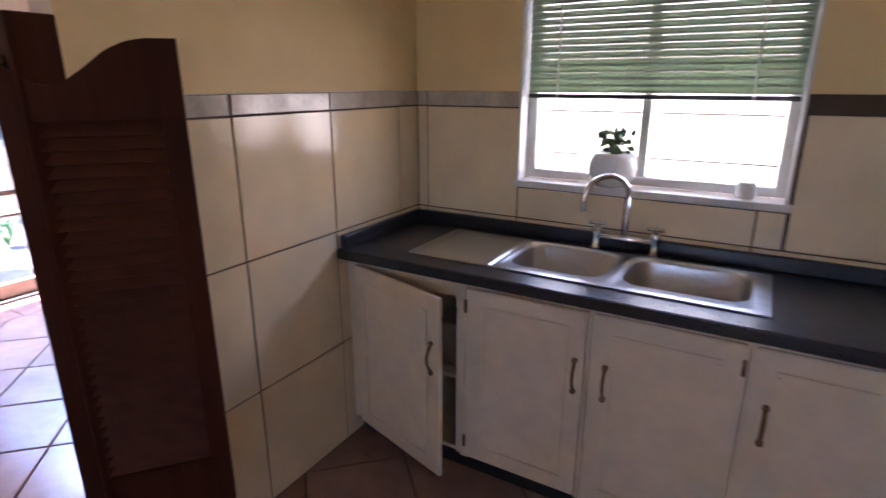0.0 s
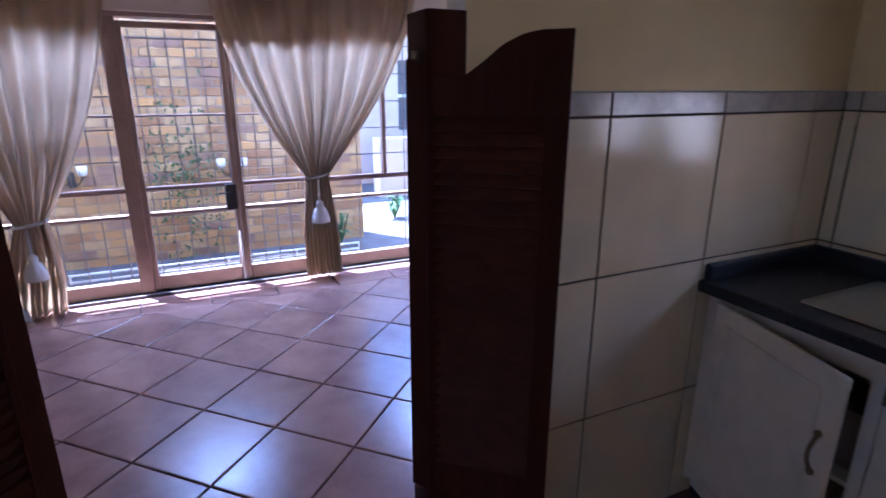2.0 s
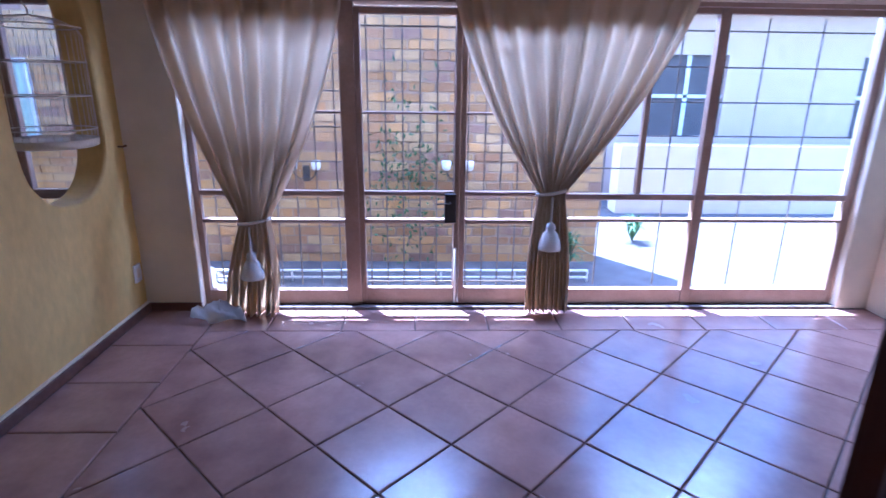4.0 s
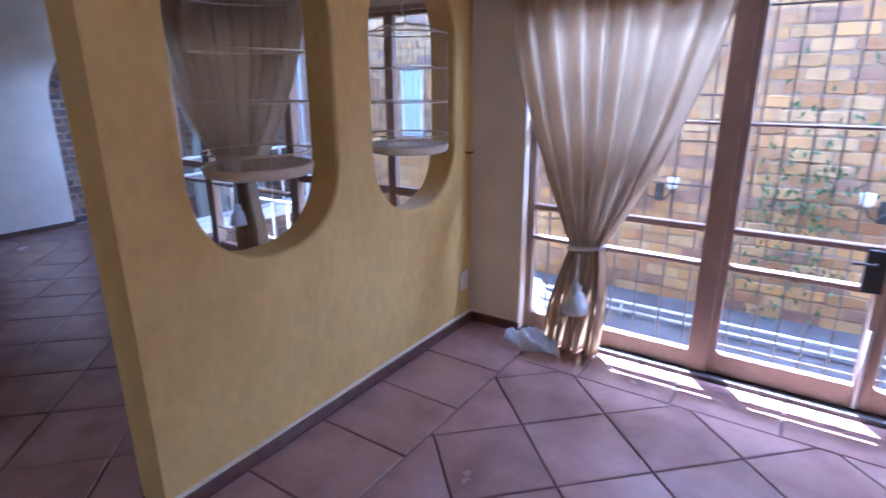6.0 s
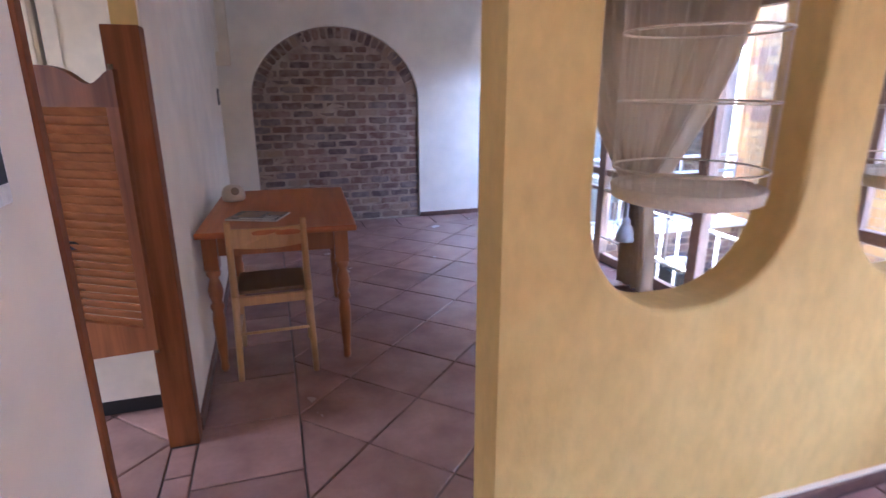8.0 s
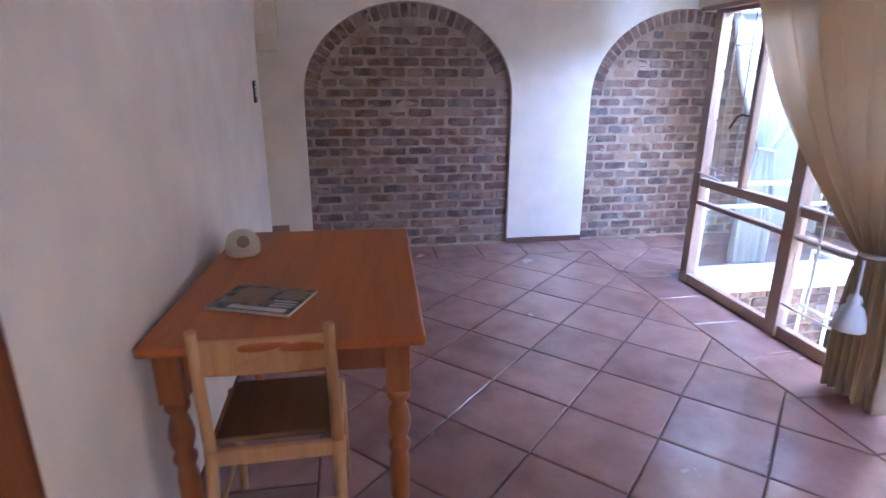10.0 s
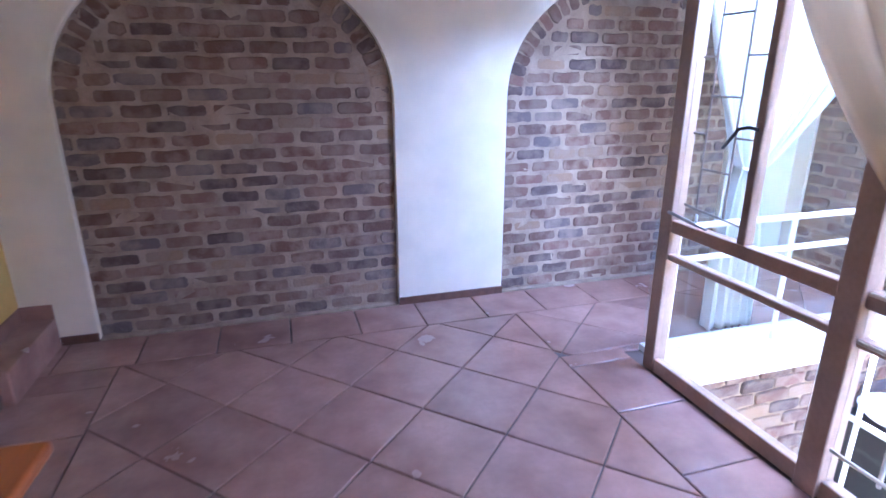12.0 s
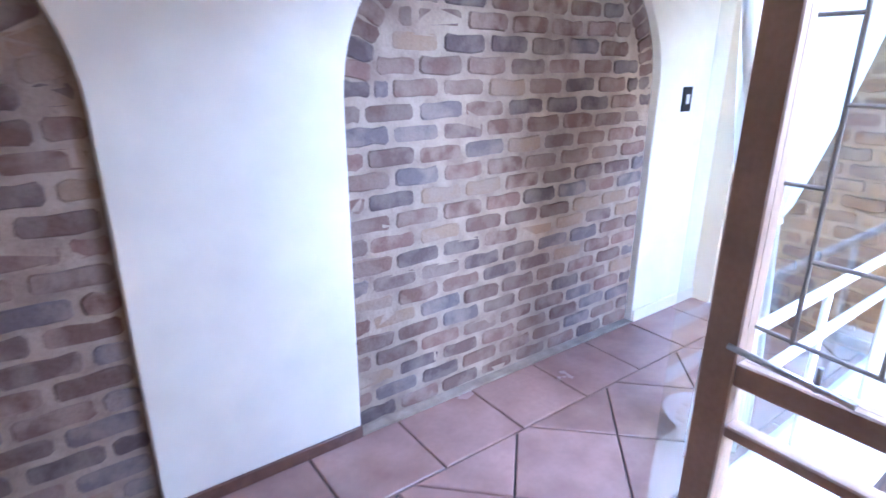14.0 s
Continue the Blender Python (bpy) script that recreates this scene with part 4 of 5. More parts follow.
pot = thing("plant_pot", (-0.46, 2.17, 1.115), "white round ceramic pot with a small green plant", "potted plant")
part("pot", lathe([(0.055, 0), (0.085, 0.03), (0.098, 0.075), (0.09, 0.115), (0.078, 0.135), (0.07, 0.135), (0.066, 0.12)], 28, (-0.46, 2.17, 1.115)), M["ceramic"], pot)
part("soil", lathe([(0.05, 0.1), (0.066, 0.12), (0.03, 0.126)], 16, (-0.46, 2.17, 1.115)), M["soil"], pot)
rng = random.Random(11)
for k in range(64):
    f, r, h = rng.uniform(0, 6.28), rng.uniform(0, 0.07), rng.uniform(0.13, 0.215)
    c = Vector((-0.46 + r * math.cos(f), 2.17 + r * math.sin(f), 1.115 + h))
    bm = bmesh.new()
    bmesh.ops.create_icosphere(bm, subdivisions=1, radius=0.017, matrix=Matrix.Translation(c) @ Euler((rng.uniform(0, 3), rng.uniform(0, 3), f)).to_matrix().to_4x4() @ Matrix.Diagonal((1, 0.75, 0.3, 1)))
    part("leaf", bm, M["leaf"], pot)
for k in range(5):
    f = 1.25 * k
    part("stem", run([(-0.46, 2.17, 1.22), (-0.46 + 0.03 * math.cos(f), 2.17 + 0.03 * math.sin(f), 1.30)], 0.003, 5), M["leaf"], pot)
jar = solo("glass_jar", lathe([(0.03, 0), (0.034, 0.01), (0.034, 0.05), (0.028, 0.06), (0.026, 0.06)], 16, (0.02, 2.17, 1.115)), M["plastic"], "small pale jar on the window sill", "jar")


# worktop, sink and tap
wt = thing("worktop", (0.2, 1.8, 0.845), "black speckled post-formed worktop on the base cupboards", "worktop")
for b in ((-1.352, -0.735, 1.52, 2.105), (0.115, 1.9, 1.52, 2.105), (-0.735, 0.115, 1.52, 1.655), (-0.735, 0.115, 2.0, 2.105)):
    part("board", boxes((*b, 0.845, 0.88)), M["worktop"], wt)
part("upstand", rounded(-1.352, -1.325, 1.53, 2.105, 0.881, 0.935, 0.006), M["worktop"], wt)
part("upstand", rounded(-1.324, 1.9, 2.078, 2.105, 0.881, 0.935, 0.006), M["worktop"], wt)
part("nosing", rounded(-1.352, 1.9, 1.505, 1.5195, 0.842, 0.881, 0.0065), M["worktop"], wt)


def ring(x0, x1, y0, y1, r, z, n=6):
    out = []
    for cx, cy, s in ((x1 - r, y1 - r, 0), (x0 + r, y1 - r, 1), (x0 + r, y0 + r, 2), (x1 - r, y0 + r, 3)):
        for k in range(n):
            f = math.pi / 2 * (s + k / (n - 1))
            out.append((cx + r * math.cos(f), cy + r * math.sin(f), z))
    return out


def loft(rings, close=True):
    bm = bmesh.new()
    vs = [[bm.verts.new(p) for p in rg] for rg in rings]
    for a, b in zip(vs, vs[1:]):
        for i in range(len(a)):
            j = (i + 1) % len(a)
            bm.faces.new((a[i], a[j], b[j], b[i])).smooth = True
    if close:
        bm.faces.new(vs[-1])
    bmesh.ops.recalc_face_normals(bm, faces=bm.faces[:])
    return bm


sink = thing("sink", (-0.47, 1.82, 0.88), "stainless steel double sink with a ribbed drainer", "sink")
for x0, x1 in ((-0.73, -0.325), (-0.325, 0.11)):
    part("bowl", loft([ring(x0, x1, 1.635, 2.01, 0.004, 0.886), ring(x0 + 0.03, x1 - 0.022, 1.675, 1.985, 0.075, 0.887), ring(x0 + 0.034, x1 - 0.026, 1.679, 1.981, 0.075, 0.876),
                       ring(x0 + 0.05, x1 - 0.042, 1.695, 1.965, 0.07, 0.75), ring(x0 + 0.085, x1 - 0.077, 1.73, 1.93, 0.05, 0.735), ring(x0 + 0.16, x1 - 0.155, 1.80, 1.86, 0.025, 0.732)]), M["steel"], sink)
    cx = (x0 + x1) / 2
    part("waste", lathe([(0.035, 0.0), (0.036, 0.004), (0.022, 0.004), (0.02, 0.001)], 18, (cx, 1.83, 0.7325)), M["chrome"], sink, "chrome waste ring")
part("drainer", loft([ring(-1.085, -0.73, 1.615, 2.02, 0.01, 0.8835), ring(-1.083, -0.732, 1.617, 2.018, 0.01, 0.887), ring(-1.05, -0.765, 1.65, 1.985, 0.02, 0.886), ring(-1.04, -0.775, 1.66, 1.975, 0.02, 0.883)]), M["steel"], sink)
for k in range(11):
    part("rib", rounded(-1.03, -0.785, 1.68 + k * 0.026, 1.69 + k * 0.026, 0.8815, 0.8838, 0.0008, 1), M["steel"], sink)
part("rim", boxes((-0.73, 0.11, 1.615, 1.635, 0.8815, 0.8865), (-0.73, 0.11, 2.01, 2.02, 0.8815, 0.8865), (0.11, 0.145, 1.615, 2.02, 0.8815, 0.8865)), M["steel"], sink)

tap = thing("mixer_tap", (-0.36, 2.05, 0.88), "chrome swan-neck mixer tap with two cross handles", "tap")
part("body", run([(-0.47, 2.05, 0.935), (-0.25, 2.05, 0.935)], 0.014, 12), M["chrome"], tap)
for x in (-0.47, -0.25):
    part("pillar", lathe([(0.026, 0), (0.026, 0.008), (0.015, 0.014), (0.015, 0.06), (0.02, 0.065), (0.02, 0.085), (0.008, 0.095)], 16, (x, 2.05, 0.8805)), M["chrome"], tap)
    hd = bmesh.new()
    tube(hd, (x - 0.03, 2.05, 0.985), (x + 0.03, 2.05, 0.985), 0.007)
    tube(hd, (x, 2.02, 0.985), (x, 2.08, 0.985), 0.007)
    part("handle", hd, M["chrome"], tap)
neck = [(-0.36, 2.05, 0.93), (-0.36, 2.05, 1.10)]
for k in range(13):
    f = math.pi * k / 12
    neck.append((-0.36 - 0.02 - 0.065 * (1 - math.cos(f)) + 0.02, 2.05 - 0.075 * (1 - math.cos(f)), 1.10 + 0.085 * math.sin(f)))
neck.append((neck[-1][0], neck[-1][1], 1.06))
part("spout", run(neck, 0.0105, 12), M["chrome"], tap)


# base cupboards
def moulded_door(parent, place, w, z0, z1, mat, handle_u=None, hinge_u=None, name="door"):
    """A panelled door in its own plane; place(u, z, d) with d proud of the face."""
    def slab(u0, u1, a, b, d0, d1, r=0.003):
        bm = bmesh.new()
        box(bm, u0, u1, d0, d1, a, b)
        bmesh.ops.bevel(bm, geom=bm.edges[:], offset=r, segments=2, affect="EDGES")
        for v in bm.verts:
            v.co = place(v.co.x, v.co.z, v.co.y)
        return bm
    d = part(name, slab(0, w, z0, z1, 0, 0.018), mat, parent)
    b = 0.055
    for u0, u1, a, c in ((b, w - b, z0 + b, z0 + b + 0.016), (b, w - b, z1 - b - 0.016, z1 - b), (b, b + 0.016, z0 + b + 0.016, z1 - b - 0.016), (w - b - 0.016, w - b, z0 + b + 0.016, z1 - b - 0.016)):
        part("moulding", slab(u0, u1, a, c, 0.0182, 0.026), mat, d)
    if handle_u is not None:
        zc = z0 + 0.67 * (z1 - z0)
        pts = [Vector(place(handle_u, zc - 0.055 + 0.11 * k / 8, 0.02 + 0.022 * math.sin(math.pi * k / 8))) for k in range(9)]
        part("handle", run(pts, 0.0055, 8), M["brass"], d, "antique brass bow handle")
        for zz in (zc - 0.057, zc + 0.057):
            part("rose", run([Vector(place(handle_u, zz, 0.017)), Vector(place(handle_u, zz, 0.026))], 0.010, 10), M["brass"], d)
    if hinge_u is not None:
        for zz in (z0 + 0.07, z1 - 0.07):
            part("hinge", slab(hinge_u - 0.006, hinge_u + 0.006, zz - 0.025, zz + 0.025, 0.016, 0.0225, 0.001), M["brass"], d, "small brass hinge")
    return d


FRONT = 1.565
UNITS = [(-1.345, -0.80, "open"), (-0.80, -0.337, "right"), (-0.337, 0.112, "left"), (0.112, 0.60, "left"), (0.60, 1.10, "right"), (1.10, 1.60, "left")]
for x0, x1, way in UNITS:
    cab = thing("base_cupboard", ((x0 + x1) / 2, 1.8, 0), "white painted base cupboard with a panelled door" + (" standing open" if way == "open" else ""), "cupboard", "sink cupboards")
    part("body", boxes((x0 + 0.001, x0 + 0.017, FRONT, 2.09, 0.09, 0.72), (x1 - 0.017, x1 - 0.001, FRONT, 2.09, 0.09, 0.72), (x0 + 0.017, x1 - 0.017, FRONT + 0.02, 2.09, 0.09, 0.106), (x0 + 0.017, x1 - 0.017, 2.075, 2.09, 0.106, 0.72)), M["cabinet"], cab)
    part("top_rail", boxes((x0 + 0.001, x1 - 0.001, FRONT - 0.001, FRONT + 0.02, 0.765, 0.841)), M["cabinet"], cab)
    part("stile", boxes((x0 + 0.001, x0 + 0.036, FRONT - 0.0005, FRONT + 0.018, 0.10, 0.765)), M["cabinet"], cab)
    part("stile", boxes((x1 - 0.036, x1 - 0.001, FRONT - 0.0005, FRONT + 0.018, 0.10, 0.765)), M["cabinet"], cab)
    part("shelf", boxes((x0 + 0.018, x1 - 0.018, FRONT + 0.04, 2.07, 0.40, 0.416)), M["cabinet"], cab)
    part("plinth", boxes((x0 + 0.001, x1 - 0.001, FRONT + 0.05, FRONT + 0.065, 0.0, 0.09)), M["plinth"], cab, "black recessed plinth")
    w = x1 - x0 - 0.024
    if way == "open":
        a = radians(-16.6)
        hx, hy = x0 + 0.06, FRONT - 0.012
        ca, sa = math.cos(a), math.sin(a)
        moulded_door(cab, lambda u, z, d, hx=hx, hy=hy, ca=ca, sa=sa: (hx + u * ca + d * sa, hy + u * sa - d * ca, z), 0.50, 0.105, 0.82, M["cabinet"], handle_u=0.46)
    else:
        hu = w - 0.03 if way == "right" else 0.045
        moulded_door(cab, lambda u, z, d, x0=x0: (x0 + 0.012 + u, FRONT - 0.002 - d, z), w, 0.11, 0.815, M["cabinet"], handle_u=hu, hinge_u=(0.0 if way == "right" else w))
box_in = solo("storage_box", rounded(-0.98, -0.84, 1.66, 1.9, 0.4165, 0.60, 0.006), M["inside"], "brown box on the cupboard shelf", "box")

# cupboards at the far end of the kitchen, seen through the second doorway
pen = thing("end_cupboard", (-1.1, -3.5, 0), "white painted end panel of a kitchen cupboard with black plinth", "cupboard")
part("body", rounded(-1.355, -0.86, -3.62, -3.05, 0.09, 0.845, 0.004), M["cabinet"], pen)
part("corner_trim", rounded(-0.885, -0.845, -3.06, -3.035, 0.09, 0.845, 0.006), M["cabinet"], pen)
part("plinth", boxes((-1.35, -0.90, -3.60, -3.09, 0, 0.09)), M["plinth"], pen, "black plinth")
sw = thing("worktop", (-1.0, -3.6, 0.848), "black worktop on the far cupboards", "worktop")
for b in ((-1.355, -0.80, -3.58, -2.90), (-1.355, 1.88, -4.26, -3.58)):
    part("board", boxes((*b, 0.848, 0.882)), M["worktop"], sw)
part("upstand", boxes((-1.355, 1.88, -4.275, -4.25, 0.882, 0.94)), M["worktop"], sw)
for x0 in (-0.855, -0.40, 0.055, 0.51):
    cab = thing("base_cupboard", (x0 + 0.22, -3.9, 0), "white painted base cupboard with a panelled door", "cupboard", "far cupboards")
    part("body", boxes((x0 + 0.002, x0 + 0.45, -4.25, -3.625, 0.09, 0.845)), M["cabinet"], cab)
    part("plinth", boxes((x0 + 0.002, x0 + 0.45, -3.69, -3.67, 0, 0.089)), M["plinth"], cab, "black plinth")
    moulded_door(cab, lambda u, z, d, x0=x0: (x0 + 0.435 - u, -3.622 + d, z), 0.42, 0.12, 0.72, M["cabinet"], handle_u=0.05, hinge_u=0.42)
    part("drawer", rounded(x0 + 0.015, x0 + 0.435, -3.6225, -3.604, 0.735, 0.835, 0.004), M["cabinet"], cab)
for x0 in (-1.35, -0.78):
    up = thing("wall_cupboard", (x0 + 0.27, -4.1, 1.35), "white painted wall cupboard", "cupboard")
    part("body", rounded(x0, x0 + 0.55, -4.275, -3.97, 1.33, 2.05, 0.003), M["cabinet"], up)
    moulded_door(up, lambda u, z, d, x0=x0: (x0 + 0.535 - u, -3.968 + d, z), 0.52, 1.35, 2.03, M["cabinet"])


# ---- saloon doors ----
def saloon_leaf(hinge, free, z_hinge, z_free, top_hinge, top_free, label, lean=1, stain="saloon", slat_stain="shaded_slat"):
    hx, hy = hinge
    d = Vector((free[0] - hx, free[1] - hy, 0))
    length = d.length
    d.normalize()
    nrm = Vector((-d.y, d.x, 0))
    t = thing("saloon_door", (hx, hy, 0), label, "saloon door", "saloon doors")
    place = lambda u, z, w: Vector((hx, hy, 0)) + d * u + nrm * (w - 0.015) + Vector((0, 0, z))
    low = lambda u: z_hinge + (z_free - z_hinge) * u / length
    top_at = top_hinge - 0.125

    def crest(q):
        # high at the free end, a hollow a quarter along, a lower horn at the hinge
        rise = top_free - top_hinge
        pts = ((0.0, top_hinge), (0.07, top_hinge - 0.004), (0.16, top_hinge - 0.03), (0.22, top_hinge - 0.044), (0.28, top_hinge - 0.049), (0.35, top_hinge - 0.042), (0.48, top_hinge - 0.008), (0.60, top_hinge + 0.5 * rise), (0.72, top_hinge + 0.86 * rise), (0.82, top_free - 0.001), (1.0, top_free))
        for (a, za), (b, zb) in zip(pts, pts[1:]):
            if a <= q <= b:
                s = (q - a) / (b - a)
                return za + (zb - za) * s
        return top_free

    st = 0.052
    part("stile", prism([(0, low(0)), (st, low(st)), (st, top_at), (0, top_at)], place, 0.03), M[stain], t)
    part("stile", prism([(length - st, low(length - st)), (length, low(length)), (length, top_at), (length - st, top_at)], place, 0.03), M[stain], t)
    part("bottom_rail", prism([(st, low(st)), (length - st, low(length - st)), (length - st, max(z_hinge, z_free) + 0.082), (st, max(z_hinge, z_free) + 0.082)], place, 0.03), M[stain], t)
    n = 24
    head = [(length * i / n, crest(i / n)) for i in range(n + 1)]
    part("head_board", prism([(0, top_at), (length, top_at)] + head[::-1], place, 0.03), M[stain], t, "shaped head board")
    zs = max(low(0), low(length)) + 0.085
    count = int((top_at - zs - 0.03) / 0.0315)
    for k in range(count + 1):
        z = zs + 0.012 + (top_at - zs - 0.03) * k / count
        part("slat", prism([(0.002, z - 0.016 * lean), (0.007, z - 0.018 * lean), (0.028, z + 0.018 * lean), (0.023, z + 0.020 * lean)][::lean], lambda a, b, c: place(st + 0.001 + c, b, a), length - 2 * st - 0.002), M[slat_stain], t)
    for z in (low(0) - 0.012, top_hinge + 0.004):
        part("pivot", run([place(0.02, z - 0.008, 0.015), place(0.02, z + 0.014, 0.015)], 0.011, 10), M["brass"], t, "brass pivot hinge")
    return t


saloon_leaf((-1.405, 0.505), (-1.165, 0.79), 0.40, 0.315, 1.555, 1.612, "stained louvred saloon door swung into the kitchen, shade put into its colour")
saloon_leaf((-1.395, -0.312), (-1.15, -0.60), 0.40, 0.315, 1.555, 1.612, "stained louvred saloon door swung open beside the doorway, shade put into its colour")
saloon_leaf((-1.385, -2.735), (-1.035, -2.945), 0.465, 0.36, 1.515, 1.535, "stained louvred saloon door swung into the kitchen, light put into its reddish colour", stain="lit_stain", slat_stain="lit_slat")
# posts by the second doorway take the lit copy, the others the shaded
for y0, y1, lab in ((0.53, 0.632, "dark"), (-0.42, -0.33, "dark"), (-2.835, -2.74, "reddish"), (-1.745, -1.71, "reddish")):
    solo("door_post", rounded(WALL_LIV - 0.008, WALL_A + 0.006, y0, y1, 0.0, 1.66, 0.004), M["lit_stain" if lab == "reddish" else "saloon"], lab + " stained wooden door post of the saloon doors, its lighting put into the stain", "door post", group="door posts")

# ---- table, chair and what lies on the table ----
tb = thing("dining_table", (-1.865, -3.82, 0), "orange varnished pine table with turned legs", "table")
top = rounded(-2.265, -1.485, -4.42, -3.265, 0.750, 0.782, 0.010, 3)
part("tabletop", top, M["pine"], tb)
for b in ((-2.16, -1.565, -3.375, -3.352, 0.64, 0.749), (-2.16, -1.565, -4.288, -4.265, 0.64, 0.749)):
    part("apron", boxes(b), M["pine_leg"], tb)
for b in ((-2.186, -2.163, -4.25, -3.39, 0.64, 0.749), (-1.562, -1.539, -4.25, -3.39, 0.64, 0.749)):
    part("apron", boxes(b), M["pine"], tb)
LEG = [(0.017, 0.0), (0.022, 0.02), (0.020, 0.05), (0.030, 0.20), (0.033, 0.30), (0.026, 0.345), (0.035, 0.365), (0.035, 0.38), (0.024, 0.395), (0.035, 0.43), (0.038, 0.46), (0.030, 0.50), (0.022, 0.525), (0.036, 0.545), (0.036, 0.56), (0.028, 0.575)]
for x in (-2.185, -1.54):
    for y in (-4.30, -3.355):
        bm = lathe(LEG, 18, (x, y, 0))
        q = rounded(x - 0.036, x + 0.036, y - 0.036, y + 0.036, 0.574, 0.749, 0.003)
        tmp = bpy.data.meshes.new("tmp")
        q.to_mesh(tmp)
        q.free()
        bm.from_mesh(tmp)
        bpy.data.meshes.remove(tmp)
        part("leg", bm, M["pine_leg"], tb)

tb.rotation_euler.z = radians(-3.2)
tb.location.x -= 0.02

ch = thing("dining_chair", (-1.81, -3.4, 0), "honey pine chair with a plain seat pushed under the table", "chair")
for x in (-1.622, -2.0):
    s = -1 if x < -1.8 else 1
    bm = bmesh.new()
    tube(bm, (x, -3.235, 0.0), (x - 0.008 * s, -3.30, 0.44), 0.0155, 10, 0.019)
    tube(bm, (x - 0.008 * s, -3.30, 0.44), (x - 0.012 * s, -3.255, 0.835), 0.019, 10, 0.015)
    part("back_leg", bm, M["chair"], ch)
    part("front_leg", tube(bmesh.new(), (x, -3.66, 0), (x - 0.006 * s, -3.64, 0.43), 0.015, 10, 0.018), M["chair"], ch)
    part("side_rail", tube(bmesh.new(), (x - 0.004 * s, -3.285, 0.20), (x - 0.004 * s, -3.645, 0.20), 0.009, 8), M["chair"], ch)
    part("seat_rail", rounded(x - 0.012 - 0.006 * s, x + 0.012 - 0.006 * s, -3.63, -3.315, 0.39, 0.435, 0.004), M["chair"], ch)
part("seat", rounded(-1.985, -1.637, -3.655, -3.325, 0.436, 0.455, 0.007, 3), M["chair_seat"], ch, "darker brown seat board")
part("back_rail", rounded(-1.98, -1.642, -3.312, -3.29, 0.385, 0.435, 0.005), M["chair"], ch)
part("stretcher", tube(bmesh.new(), (-1.995, -3.268, 0.245), (-1.627, -3.268, 0.245), 0.008, 8), M["chair"], ch)
part("stretcher", tube(bmesh.new(), (-1.99, -3.645, 0.26), (-1.632, -3.645, 0.26), 0.008, 8), M["chair"], ch)
crest_out = [(-1.985 + 0.347 * i / 12, 0.705 - 0.02 * math.sin(math.pi * i / 12)) for i in range(13)] + [(-1.638 - 0.347 * i / 12, 0.80 - 0.012 * math.sin(math.pi * i / 12)) for i in range(13)]
part("crest_rail", prism(crest_out, lambda u, v, w: (u, -3.275 + w - 0.02 * math.sin(math.pi * (u + 1.985) / 0.347), v), 0.018), M["chair"], ch)

mag_turn = radians(-22)
mag_place = lambda u, v, w: (-1.77 + u * math.cos(mag_turn) - v * math.sin(mag_turn), -3.575 + u * math.sin(mag_turn) + v * math.cos(mag_turn), 0.7825 + w)
mag = solo("magazine", prism([(-0.14, -0.10), (0.14, -0.10), (0.14, 0.10), (-0.14, 0.10)], mag_place, 0.008), M["paper_edge"], "dark glossy magazine lying on the table", "magazine")
part("cover", prism([(-0.139, -0.099), (0.139, -0.099), (0.139, 0.099), (-0.139, 0.099)], lambda u, v, w: mag_place(u, v, 0.0085 + w), 0.0008), M["paper"], mag, "dark printed cover")
part("title_bar", prism([(-0.12, 0.065), (0.07, 0.065), (0.07, 0.09), (-0.12, 0.09)], lambda u, v, w: mag_place(u, v, 0.0095 + w), 0.0004), M["paper_edge"], mag)
for nm, u0, u1, v0, v1 in (("picture", -0.02, 0.10, -0.075, 0.045), ("picture", -0.125, -0.04, -0.08, -0.01), ("text_bar", -0.125, -0.045, 0.005, 0.014), ("text_bar", -0.125, -0.055, 0.024, 0.033), ("text_bar", -0.125, -0.05, 0.043, 0.052)):
    part(nm, prism([(u0, v0), (u1, v0), (u1, v1), (u0, v1)], lambda u, v, w: mag_place(u, v, 0.0095 + w), 0.0004), M["inside"] if nm == "picture" else M["paper_edge"], mag)
bowl = [(0.058, 0.0), (0.066, 0.008), (0.069, 0.03), (0.066, 0.058), (0.052, 0.083), (0.03, 0.097), (0.002, 0.1)]
pt = thing("stoneware_pot", (-1.62, -4.10, 0.782), "round cream stoneware pot with a dark hole on the table", "pot")
part("body", lathe(bowl, 26, (-1.62, -4.10, 0.7825)), M["stoneware"], pt)
# a brown disc stands for the shaded inside of the hole
hole_dir = Vector((-0.2, 0.8, 0.35)).normalized()
hc = Vector((-1.62, -4.10, 0.823)) + hole_dir * 0.068
bm = bmesh.new()
bmesh.ops.create_circle(bm, cap_ends=True, radius=0.024, segments=20, matrix=Matrix.Translation(hc) @ hole_dir.to_track_quat("Z", "Y").to_matrix().to_4x4())
part("hole", bmesh.ops.solidify(bm, geom=bm.faces[:], thickness=0.008) and bm, M["inside"], pt, "brown disc in place of the shaded hole")

